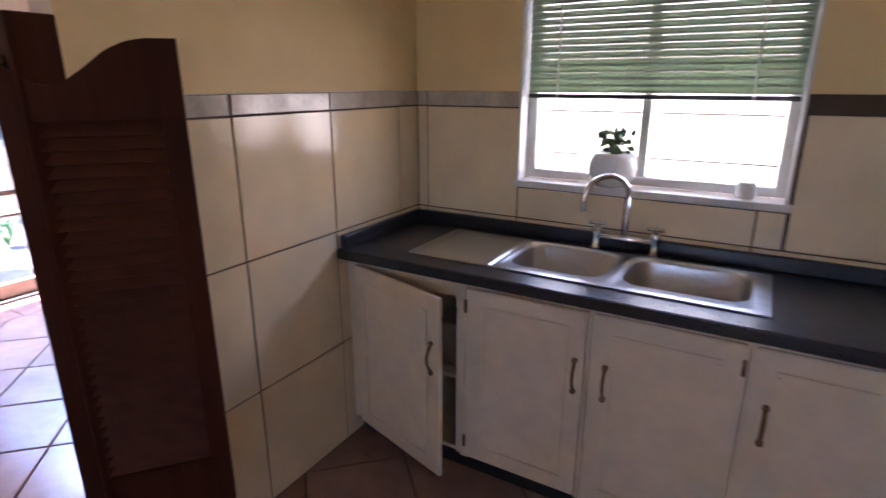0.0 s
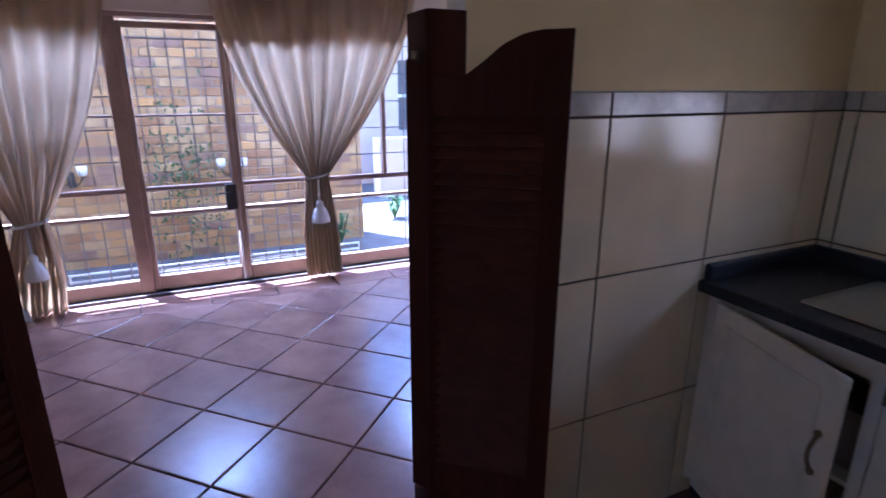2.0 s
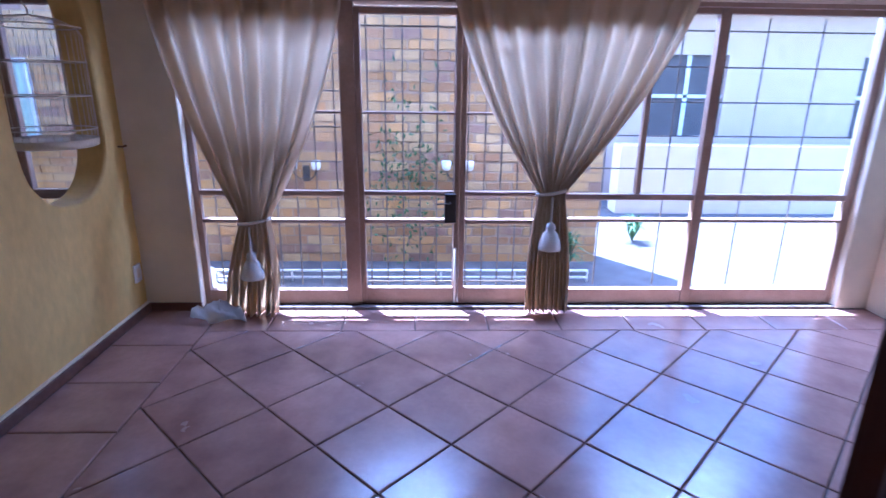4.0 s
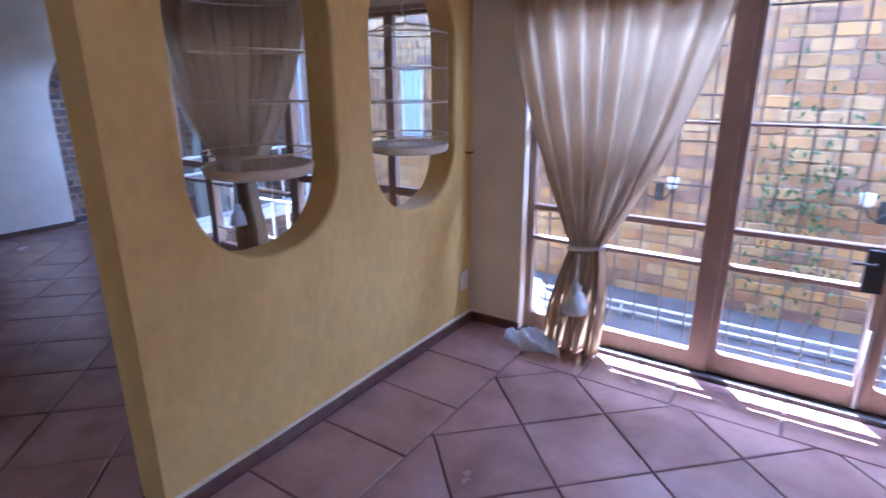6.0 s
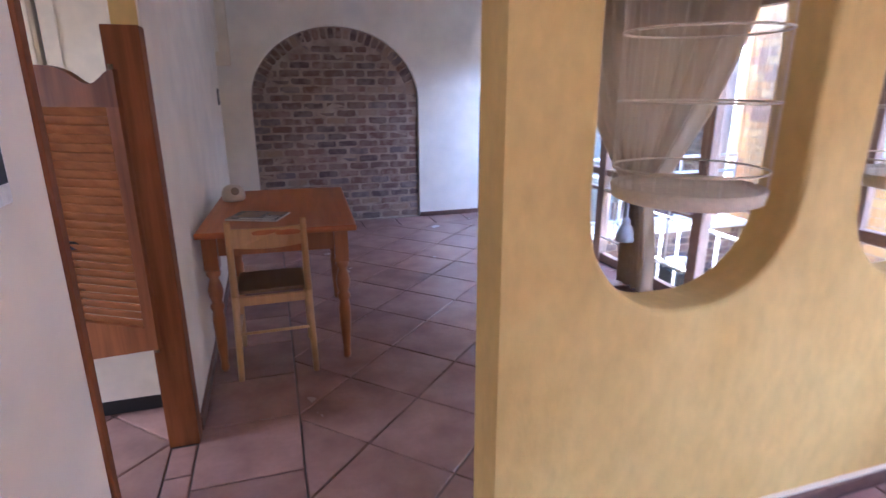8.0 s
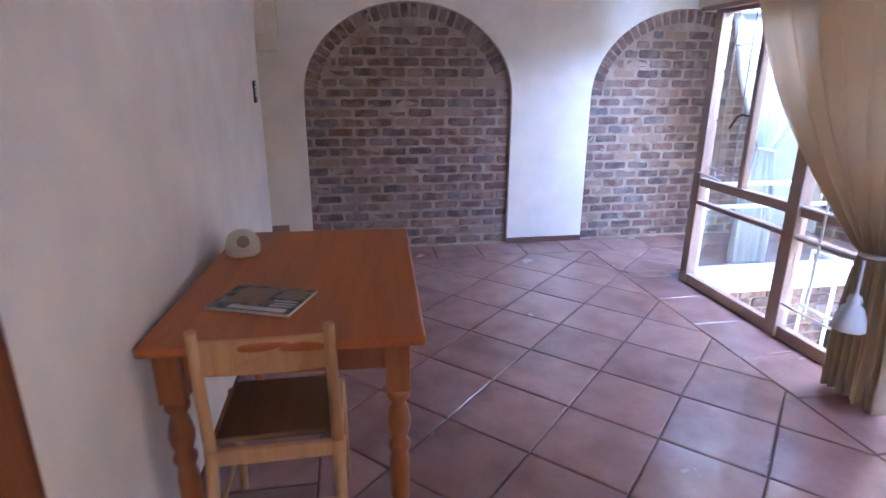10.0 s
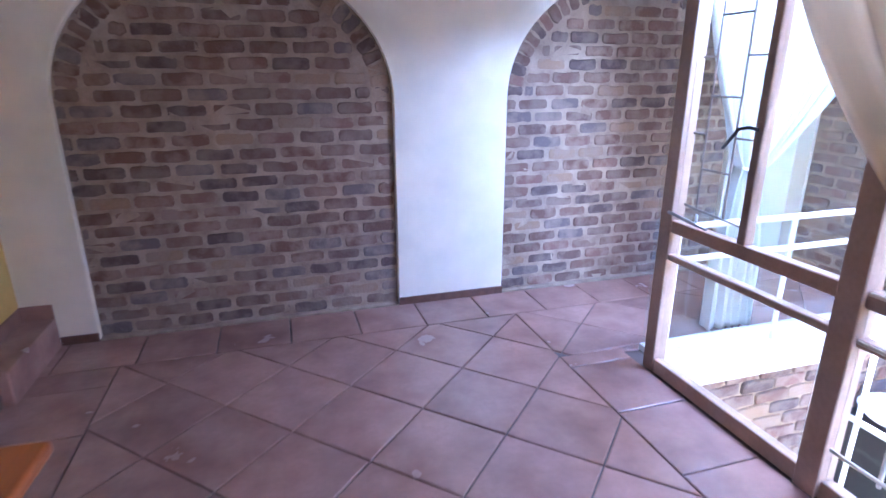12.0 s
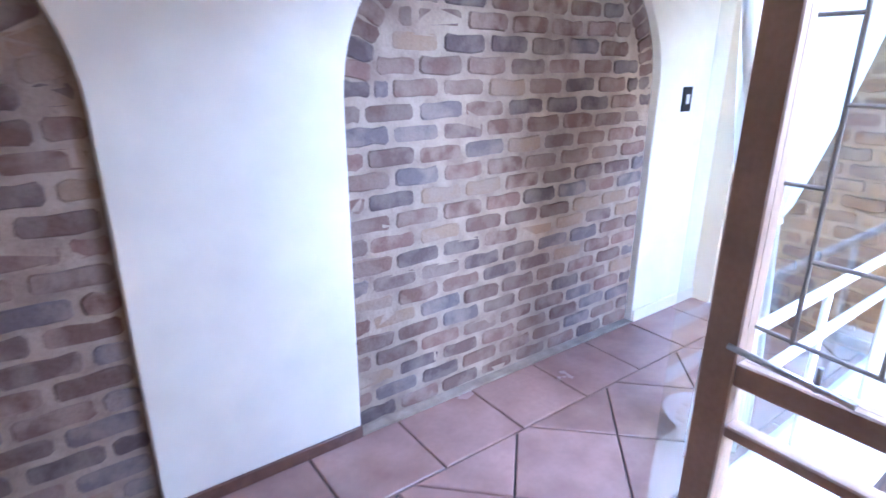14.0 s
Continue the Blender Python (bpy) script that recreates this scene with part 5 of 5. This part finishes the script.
# ---- bird cages in the openings ----
def cage(x, y, base_z, r, height, label):
    t = thing("bird_cage", (x, y, base_z), label, "bird cage", "bird cages")
    part("base", lathe([(0.01, -0.042), (r * 0.9, -0.042), (r * 0.99, -0.034), (r * 1.02, 0.0), (r * 0.98, 0.003), (r * 0.95, -0.01)], 32, (x, y, base_z)), M["cage"], t)
    rings = [0.05, 0.05 + height * 0.30, 0.05 + height * 0.60, 0.05 + height * 0.9]
    for h in rings:
        pts = [(x + r * math.cos(2 * math.pi * k / 32), y + r * math.sin(2 * math.pi * k / 32), base_z + h) for k in range(33)]
        part("hoop", run(pts, 0.0035, 5), M["cage"], t)
    for k in range(40):
        f = 2 * math.pi * k / 40
        c, s = math.cos(f), math.sin(f)
        pts = [(x + r * c, y + r * s, base_z)] + [(x + r * c * math.cos(g), y + r * s * math.cos(g), base_z + height * 0.92 + 0.09 * math.sin(g)) for g in (0.0, 0.5, 1.0, 1.5)]
        part("wire", run(pts, 0.0011, 4), M["cage"], t)
    zt = base_z + height * 0.92 + 0.09
    part("hanger", run([(x, y, zt), (x, y, zt + 0.03), (x + 0.03, y, zt + 0.05), (x + 0.03, y, zt + 0.08), (x, y, zt + 0.10), (x, y, 2.03)], 0.004, 6), M["cage"], t)
    return t


cage(-2.995, -1.80, 1.185, 0.205, 0.60, "cream wire bird cage hanging in the screen opening")
cage(-3.95, -1.80, 1.175, 0.21, 0.545, "cream wire bird cage hanging near the glazed doors")

# ---- small fittings ----
def plate(name, x0, x1, y0, y1, z0, z1, mat, label, category, bits=()):
    t = solo(name, rounded(x0, x1, y0, y1, z0, z1, 0.003), mat, label, category)
    for b, m in bits:
        part("rocker", boxes(b), m, t)
    return t


plate("socket", -4.42, -4.345, YEL_N, YEL_N + 0.012, 0.23, 0.345, M["plastic"], "white plastic wall socket on the ochre wall", "socket", [((-4.40, -4.365, YEL_N + 0.0122, YEL_N + 0.014, 0.26, 0.32), M["cabinet"])])
solo("wall_hook", run([(-4.40, YEL_N, 1.085), (-4.40, YEL_N + 0.03, 1.085), (-4.415, YEL_N + 0.045, 1.09)], 0.006), M["brass"], "small brass tieback hook", "hook")
plate("light_switch", WALL_LIV - 0.011, WALL_LIV - 0.0005, -5.79, -5.71, 1.31, 1.45, M["black"], "black light switch with white rockers", "light switch",
      [((WALL_LIV - 0.013, WALL_LIV - 0.011, -5.776, -5.724, z, z + 0.014), M["plastic"]) for z in (1.35, 1.375, 1.40)])
plate("light_switch", -6.285, -6.205, ARCH_Y + 0.0005, ARCH_Y + 0.011, 1.20, 1.33, M["black"], "black light switch in the passage", "light switch", [((-6.26, -6.23, ARCH_Y + 0.011, ARCH_Y + 0.013, 1.24, 1.29), M["plastic"])])


plate("light_switch", WALL_LIV - 0.009, WALL_LIV - 0.0005, -1.545, -1.435, 1.28, 1.475, M["plastic"], "black light switch on a white wall plate", "light switch",
      [((WALL_LIV - 0.016, WALL_LIV - 0.0092, -1.522, -1.458, 1.315, 1.44), M["black"])])
well_window = thing("well_window", (-7.0, -4.05, 0.9), "narrow pale frosted window in the court wall", "window")
part("window_frame", boxes((-6.995, -6.955, -4.19, -4.155, 0.86, 1.66), (-6.995, -6.955, -3.925, -3.89, 0.86, 1.66), (-6.995, -6.955, -4.155, -3.925, 0.86, 0.90), (-6.995, -6.955, -4.155, -3.925, 1.62, 1.66)), M["white_frame"], well_window)
part("pane", boxes((-6.985, -6.97, -4.155, -3.925, 0.90, 1.62)), M["blind"], well_window, "pale green frosted pane")
part("sill", rounded(-6.995, -6.87, -4.25, -3.83, 0.79, 0.859, 0.006), M["out_brick_far"], well_window, "orange brick sill")
planter = thing("planter", (-5.97, -5.08, -1.25), "dark square pedestal planter with a pale dish of pebbles", "planter")
part("pedestal", rounded(-6.20, -5.74, -5.27, -4.88, -1.25, -0.40, 0.012), M["black"], planter)
part("dish", lathe([(0.12, 0.0), (0.17, 0.02), (0.21, 0.06), (0.20, 0.06), (0.16, 0.035), (0.002, 0.03)], 28, (-5.97, -5.075, -0.399)), M["ceramic"], planter, "pale round dish")
rng = random.Random(17)
for k in range(22):
    f, r = rng.uniform(0, 6.28), 0.14 * math.sqrt(rng.random())
    bm = bmesh.new()
    bmesh.ops.create_icosphere(bm, subdivisions=1, radius=rng.uniform(0.012, 0.024), matrix=Matrix.Translation((-5.97 + r * math.cos(f), -5.075 + r * math.sin(f), -0.355)) @ Matrix.Diagonal((1, 1.3, 0.7, 1)))
    part("pebble", bm, M["stoneware"], planter)

# ---- outside things ----
def sconce(y, z):
    x = -5.868
    t = thing("wall_lamp", (x, y, z), "dark iron wall lamp with two white cup shades", "wall lamp", "court lamps")
    part("back_plate", rounded(x, x + 0.015, y - 0.03, y + 0.03, z - 0.16, z - 0.02, 0.004), M["dark_iron"], t)
    for s in (-1, 1):
        pts = [(x + 0.015, y, z - 0.10)] + [(x + 0.015 + 0.06 * k / 6, y + s * 0.10 * k / 6, z - 0.10 - 0.05 * math.sin(math.pi * k / 6) + 0.04 * k / 6) for k in range(1, 7)]
        part("arm", run(pts, 0.006, 6), M["dark_iron"], t)
        part("shade", lathe([(0.02, -0.05), (0.036, -0.035), (0.042, 0.03), (0.038, 0.033)], 16, (x + 0.075, y + s * 0.10, z)), M["lampshade"], t, "white frosted cup shade")


sconce(-0.92, 0.785)
sconce(0.41, 0.79)


def white_railing(p0, p1, heights, posts, base, label, r=0.014):
    t = thing("railing", p0, label, "railing", "white railings")
    p0, p1 = Vector(p0), Vector(p1)
    for h in heights:
        part("rail", tube(bmesh.new(), p0 + Vector((0, 0, h)), p1 + Vector((0, 0, h)), r * 1.3, 8), M["white_frame"], t)
    for k in range(posts + 1):
        q = p0 + (p1 - p0) * k / posts
        part("post", tube(bmesh.new(), q + Vector((0, 0, base)), q + Vector((0, 0, max(heights))), r, 8), M["white_frame"], t)


white_railing((-4.68, -5.50, 0), (-6.9, -5.50, 0), (0.545, 0.72), 3, -0.01, "white painted steel railing outside the passage")
white_railing((-5.35, -1.6, -0.13), (-5.35, 1.5, -0.13), (0.04, 0.10), 5, 0.0, "low white painted railing in the court", 0.009)
white_railing((-5.3, -5.1, -0.2), (-5.3, -1.95, -0.2), (0.08, 0.50), 14, -1.05, "white baluster railing in the sunken court", 0.012)

house = thing("house", (-13, 6, -0.13), "cream plastered neighbouring wing with a grey tiled roof", "house")
part("wall", holed_wall(1.9, 12.0, -0.13, 2.6, [(3.4, 4.5, flat(0.75), flat(1.9), 2), (6.5, 8.0, flat(0.75), flat(1.9), 2)], lambda u, z, w: (-9.2 - w, u, z), 0.3), M["house"], house)
part("roof", prism([(-8.6, 2.5), (-8.6, 2.62), (-13.0, 4.6), (-13.4, 4.6)], lambda u, v, w: (u, 1.5 + w, v), 11), M["roof"], house)
for a, b in ((3.4, 4.5), (6.5, 8.0)):
    wv = part("window", boxes((-9.32, -9.28, a, b, 0.75, 1.9)), M["paving"], house)
    part("window_frame", boxes((-9.27, -9.25, (a + b) / 2 - 0.03, (a + b) / 2 + 0.03, 0.75, 1.9), (-9.27, -9.25, a, b, 1.3, 1.35)), M["white_frame"], wv)
house_low = solo("garden_wall", boxes((-8.2, -7.9, 2.6, 9.0, -0.13, 0.75)), M["house"], "low pinkish cream garden wall", "wall")
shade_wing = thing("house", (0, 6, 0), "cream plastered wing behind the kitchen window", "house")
part("wall", boxes((-3.5, 4.5, 5.2, 5.5, -0.2, 2.9)), M["house"], shade_wing)
structure("pavement_back", boxes((-4.4, 6.0, 3.4, 5.2, -2.4, -0.12), (2.2, 6.0, -7, 3.4, -2.4, -0.12)), M["paving"], "paved yard behind the kitchen", "pavement")


def leaf_clump(name, centre, spread, count, size, mat, label, category, seed, blades=False):
    rng = random.Random(seed)
    t = thing(name, centre, label, category)
    bm = bmesh.new()
    c = Vector(centre)
    for k in range(count):
        if blades:
            f, h, o = rng.uniform(0, 6.28), rng.uniform(0.5, 1.0) * spread[2], rng.uniform(0.3, 1.0)
            tip = c + Vector((spread[0] * o * math.cos(f), spread[1] * o * math.sin(f), h * (1.15 - 0.6 * o)))
            mid = c + Vector((spread[0] * o * 0.4 * math.cos(f), spread[1] * o * 0.4 * math.sin(f), h * 0.8))
            side = Vector((-math.sin(f), math.cos(f), 0)) * size
            vs = [bm.verts.new(p) for p in (c - side * 0.5, c + side * 0.5, mid + side, mid - side)]
            bm.faces.new(vs)
            bm.faces.new((vs[3], vs[2], bm.verts.new(tip)))
        else:
            p = c + Vector([rng.gauss(0, 0.45) * s for s in spread])
            m = Matrix.Translation(p) @ Euler((rng.uniform(0, 6), rng.uniform(0, 6), rng.uniform(0, 6))).to_matrix().to_4x4()
            vs = [bm.verts.new(m @ Vector(q)) for q in ((-size, 0, 0), (0, size * 0.45, size * 0.1), (size, 0, 0), (0, -size * 0.45, size * 0.1))]
            bm.faces.new(vs)
    f = part("foliage", bm, mat, t)
    f["kind"] = "stuff"
    return t


leaf_clump("creeper", (-5.82, -0.02, 0.62), (0.06, 0.42, 0.85), 420, 0.028, M["leaf"], "thin green creeper on the brick wall", "creeper", 3)
leaf_clump("strap_plant", (-5.55, 1.35, -0.13), (0.35, 0.35, 0.45), 46, 0.012, M["leaf"], "green strap-leaved plant beside the paving", "plant", 4, True)
leaf_clump("strap_plant", (-6.6, 2.35, -0.13), (0.3, 0.3, 0.35), 40, 0.012, M["leaf"], "low green plant beside the garden wall", "plant", 5, True)

# ---- exterior brick walls ----
wall_o = structure("wall_court_brick", boxes((-6.2, -5.9, -1.9, 1.72, -0.2, 2.42)), M["out_mortar"], "orange face brick wall of the court", "wall")
# west wall raised out of view above 2.42 to shade the sunken court
wall_w = structure("wall_well_brick", boxes((-7.3, -7.0, -5.7, -1.9, -1.3, 3.4), (-7.0, -6.2, -2.0, -1.9, -1.3, 2.42)), M["out_mortar"], "orange face brick wall of the sunken court", "wall")
wall_l = structure("wall_ledge_brick", boxes((-7.0, -4.62, -5.60, -5.36, -1.3, -0.07)), M["out_mortar"], "brown brick wall under the passage ledge", "wall")

# ---- bricks ----
face_x = lambda x: (lambda u, z, w, a: Matrix.Translation((x + w, u, z)) @ Matrix.Rotation(radians(-90), 4, "Z") @ Matrix.Rotation(radians(a), 4, "Y"))
face_y = lambda y: (lambda u, z, w, a: Matrix.Translation((u, y + w, z)) @ Matrix.Rotation(radians(a), 4, "Y"))
brick_field(wall_o, face_x(-5.922), -1.88, 1.72, -0.13, 2.42, M["out_brick"], near=lambda u, z: -0.45 < u < 1.15 and 0.0 < z < 1.75, far_mat=M["out_brick_far"], rng=random.Random(21))
brick_field(wall_w, face_x(-7.02), -5.6, -2.0, -1.2, 3.38, M["out_brick"], near=lambda u, z: False, far_mat=M["out_brick_far"], rng=random.Random(22))
structure("wall_passage_end", boxes((-6.65, -6.622, -6.598, -6.475, 0, 2.45)), M["cream"], "cream plaster return at the passage end", "wall")
brick_field(bpy.data.objects["wall_west"], face_x(-6.672), -6.47, WELL_S, 0.014, 2.45, M["brick"], rng=random.Random(24), height=0.062, joint=0.0195, length=0.205)
brick_field(wall_l, face_y(-5.375), -6.95, -4.66, -1.25, -0.09, M["brick"], rng=random.Random(23))

backing = bpy.data.objects["wall_arch_backing"]
for (a, b), seed in ((ARCH1, 31), (ARCH2, 32)):
    c, r = (a + b) / 2, (b - a) / 2
    rin = r - 0.125

    def within(u, z, c=c, rin=rin, a=a, b=b):
        if z <= SPRING:
            return a + 0.004 <= u <= b - 0.004
        return ((u - c) / rin) ** 2 + ((z - SPRING) / (RISE - 0.125)) ** 2 < 1

    brick_field(backing, face_y(ARCH_Y - 0.069), a + 0.005, b - 0.005, 0.014, SPRING + RISE - 0.125, M["brick"], inside=within, rng=random.Random(seed), height=0.064, joint=0.0175, length=0.210)
    rng = random.Random(seed + 50)
    ring_meshes = []
    for k in range(6):
        bm = bmesh.new()
        chipped_brick(bm, 0.112, 0.062, rng)
        ring_meshes.append(mesh_of("brick", bm, M["brick"]))
    n = int(math.pi * (r - 0.06) / 0.078)
    for k in range(n):
        f = math.pi * (k + 0.5) / n
        ob = new("brick", ring_meshes[k % 6])
        ob.parent = backing
        ra, rb = r - 0.064, RISE - 0.064
        ob.matrix_basis = Matrix.Translation((c + ra * math.cos(f), ARCH_Y - 0.0705 + rng.uniform(-0.005, 0.003), SPRING + rb * math.sin(f))) @ Matrix.Rotation(-math.atan2(ra * math.sin(f), rb * math.cos(f)) + rng.uniform(-0.03, 0.03), 4, "Y")

# ---- wall tiles ----
wall_tiles = structure("wall_tile_joints", boxes((WALL_A - 0.005, WALL_A + 0.001, 0.64, WALL_B, 0.0, 1.48), (WALL_A + 0.001, -0.85, WALL_B - 0.002, WALL_B + 0.004, 0.0, 1.48), (-0.85, 0.16, WALL_B - 0.002, WALL_B + 0.004, 0.0, 1.084), (0.16, 1.9, WALL_B - 0.002, WALL_B + 0.004, 0.0, 1.48)), M["tile_joint"], "brown joints between the kitchen wall tiles", "wall tiles")


def tile_piece(name, owner, bm, mat):
    ob = new(name, mesh_of(name, bm, mat))
    ob.parent = owner
    return ob


YS = [0.642, 1.076, 1.521, 1.966, 2.118]
ZS = [0.0, 0.466, 0.949, 1.416]
for i in range(len(YS) - 1):
    for a, b in list(zip(ZS, ZS[1:])) + [(1.416, 1.484)]:
        bm = bmesh.new()
        box(bm, WALL_A - 0.003, WALL_A + 0.006, YS[i] + 0.003, YS[i + 1] - 0.003, a + 0.003, b - 0.003)
        bmesh.ops.bevel(bm, geom=bm.edges[:], offset=0.002, segments=1, affect="EDGES")
        tile_piece("tile", wall_tiles, bm, M["border_tile"] if a > 1.3 else M["tile"])
XS = [-1.352, -1.30, -0.842, -0.387, 0.068, 0.53, 0.99, 1.45, 1.89]
for x0, x1 in zip(XS, XS[1:]):
    for a, b in list(zip(ZS, ZS[1:])) + [(1.416, 1.484)]:
        if b > 1.09 and x1 > -0.84 and x0 < 0.16:
            if a >= 1.09:
                continue
            if x0 < 0.16 < x1:
                pieces = [(x0, 0.16, a, 1.084), (0.166, x1, a, b)]
            else:
                pieces = [(x0, x1, a, min(b, 1.084))]
        else:
            pieces = [(x0, x1, a, b)]
        if a >= 1.3 and x0 < 0.16 < x1:
            pieces = [(0.166, x1, a, b)]
        for p0, p1, q0, q1 in pieces:
            bm = bmesh.new()
            box(bm, p0 + 0.003, p1 - 0.003, WALL_B - 0.008, WALL_B + 0.001, q0 + 0.003, q1 - 0.003)
            bmesh.ops.bevel(bm, geom=bm.edges[:], offset=0.002, segments=1, affect="EDGES")
            tile_piece("tile", wall_tiles, bm, M["border_tile"] if q0 > 1.3 else M["tile"])

# ---- floor tiles ----
floor_ob = bpy.data.objects["floor"]
HALF = 0.2885          # half the diagonal of a tile with its joint


def clip(poly, x0, x1, y0, y1):
    for axis, lim, keep_less in ((0, x0, False), (0, x1, True), (1, y0, False), (1, y1, True)):
        out = []
        for i, p in enumerate(poly):
            q = poly[(i + 1) % len(poly)]
            ip, iq = (p[axis] <= lim) == keep_less or p[axis] == lim, (q[axis] <= lim) == keep_less or q[axis] == lim
            if ip:
                out.append(p)
            if ip != iq:
                s = (lim - p[axis]) / (q[axis] - p[axis])
                out.append((p[0] + s * (q[0] - p[0]), p[1] + s * (q[1] - p[1])))
        poly = out
        if len(poly) < 3:
            return []
    return poly


def tile_mesh(poly, joint=0.0038):
    """A floor tile with softened edges, drawn in from its joints."""
    c = Vector((sum(p[0] for p in poly) / len(poly), sum(p[1] for p in poly) / len(poly)))
    bm = bmesh.new()

    def inset(d, z):
        out = []
        n = len(poly)
        for i in range(n):
            p0, p1, p2 = Vector(poly[i - 1]), Vector(poly[i]), Vector(poly[(i + 1) % n])
            d1, d2 = (p1 - p0).normalized(), (p2 - p1).normalized()
            n1, n2 = Vector((-d1.y, d1.x)), Vector((-d2.y, d2.x))
            k = n1 + n2
            k = k / max(0.35, k.dot(n1))
            q = p1 + k * d - c
            out.append(bm.verts.new((q.x, q.y, z)))
        return out
    rings = [inset(joint, -0.012), inset(joint, -0.003), inset(joint + 0.005, 0.0)]
    for a, b in zip(rings, rings[1:]):
        for i in range(len(a)):
            j = (i + 1) % len(a)
            bm.faces.new((a[i], a[j], b[j], b[i]))
    bm.faces.new(rings[-1])
    return c, mesh_of("tile", bm, M["floor"])


full = {}
rng = random.Random(40)


def area(poly):
    return 0.5 * sum(poly[i - 1][0] * poly[i][1] - poly[i][0] * poly[i - 1][1] for i in range(len(poly)))


def lay(poly, key=None):
    if len(poly) < 3:
        return
    clean = [p for i, p in enumerate(poly) if (Vector(p) - Vector(poly[i - 1])).length > 0.012]
    if len(clean) < 3 or abs(area(clean)) < 0.004:
        return
    if area(clean) < 0:
        clean = clean[::-1]
    if key and key in full:
        c = Vector((sum(p[0] for p in clean) / len(clean), sum(p[1] for p in clean) / len(clean)))
        me = full[key]
    else:
        c, me = tile_mesh(clean)
        if key:
            full[key] = me
    ob = new("tile", me)
    ob.parent = floor_ob
    ob.location = (c.x, c.y, rng.uniform(-0.0012, 0.0004))
    ob.rotation_euler = (radians(rng.uniform(-0.12, 0.12)), radians(rng.uniform(-0.12, 0.12)), 0)


def diagonal_field(x0, x1, y0, y1, ox, oy):
    for i in range(int((x0 - ox) / HALF) - 2, int((x1 - ox) / HALF) + 3):
        for j in range(int((y0 - oy) / HALF) - 2, int((y1 - oy) / HALF) + 3):
            if (i + j) % 2:
                continue
            cx, cy = ox + i * HALF, oy + (j + 1) * HALF
            sq = [(cx, cy - HALF), (cx + HALF, cy), (cx, cy + HALF), (cx - HALF, cy)]
            poly = clip(sq, x0, x1, y0, y1)
            lay(poly, "square" if len(poly) == 4 and abs(abs(area(poly)) - 2 * HALF * HALF) < 1e-4 else None)


def border_row(x0, x1, y0, y1, along, size=0.40, start=0.0):
    a, b = (x0, x1) if along == "x" else (y0, y1)
    cuts = [a]
    t = a + start if start > 0.05 else a + size
    while t < b - 0.05:
        cuts.append(t)
        t += size
    cuts.append(b)
    for p, q in zip(cuts, cuts[1:]):
        lay([(p, y0), (q, y0), (q, y1), (p, y1)] if along == "x" else [(x0, p), (x1, p), (x1, q), (x0, q)])


# living room: a row along the glazing and along the screen wall, diagonals between
border_row(-4.46, -4.135, -1.222, 3.2, "y", 0.46, 0.365)
border_row(-4.46, WALL_LIV, YEL_N + 0.02, -1.222, "x", 0.412, 0.51)
diagonal_field(-4.135, WALL_LIV, -1.222, 3.2, -3.307, -0.630)
# passage through the screen wall line, then the far room
diagonal_field(-2.394, WALL_LIV, YEL_S, YEL_N + 0.02, -3.315, -5.99)
border_row(-1.89, WALL_LIV, -6.245, YEL_S, "y", 0.40, 0.2)
border_row(-4.515, -4.145, -5.66, YEL_S, "y", 0.42, 0.12)
diagonal_field(-4.145, -1.89, -6.245, YEL_S, -3.315, -5.99)
border_row(-6.65, WALL_LIV, ARCH_Y, -6.245, "x", 0.40, 0.285)
diagonal_field(-6.65, -4.145, -6.245, -5.66, -3.315, -5.99)
border_row(-6.65, -4.515, -5.66, WELL_S - 0.03, "x", 0.40, 0.2)
# doorways and kitchen
for y0, y1 in ((-0.33, 0.53), (-2.74, -1.745)):
    border_row(WALL_LIV, WALL_A, y0, y1, "y", 0.40, 0.2)
diagonal_field(WALL_A, 1.9, -4.28, 2.12, -1.36, 0.1)
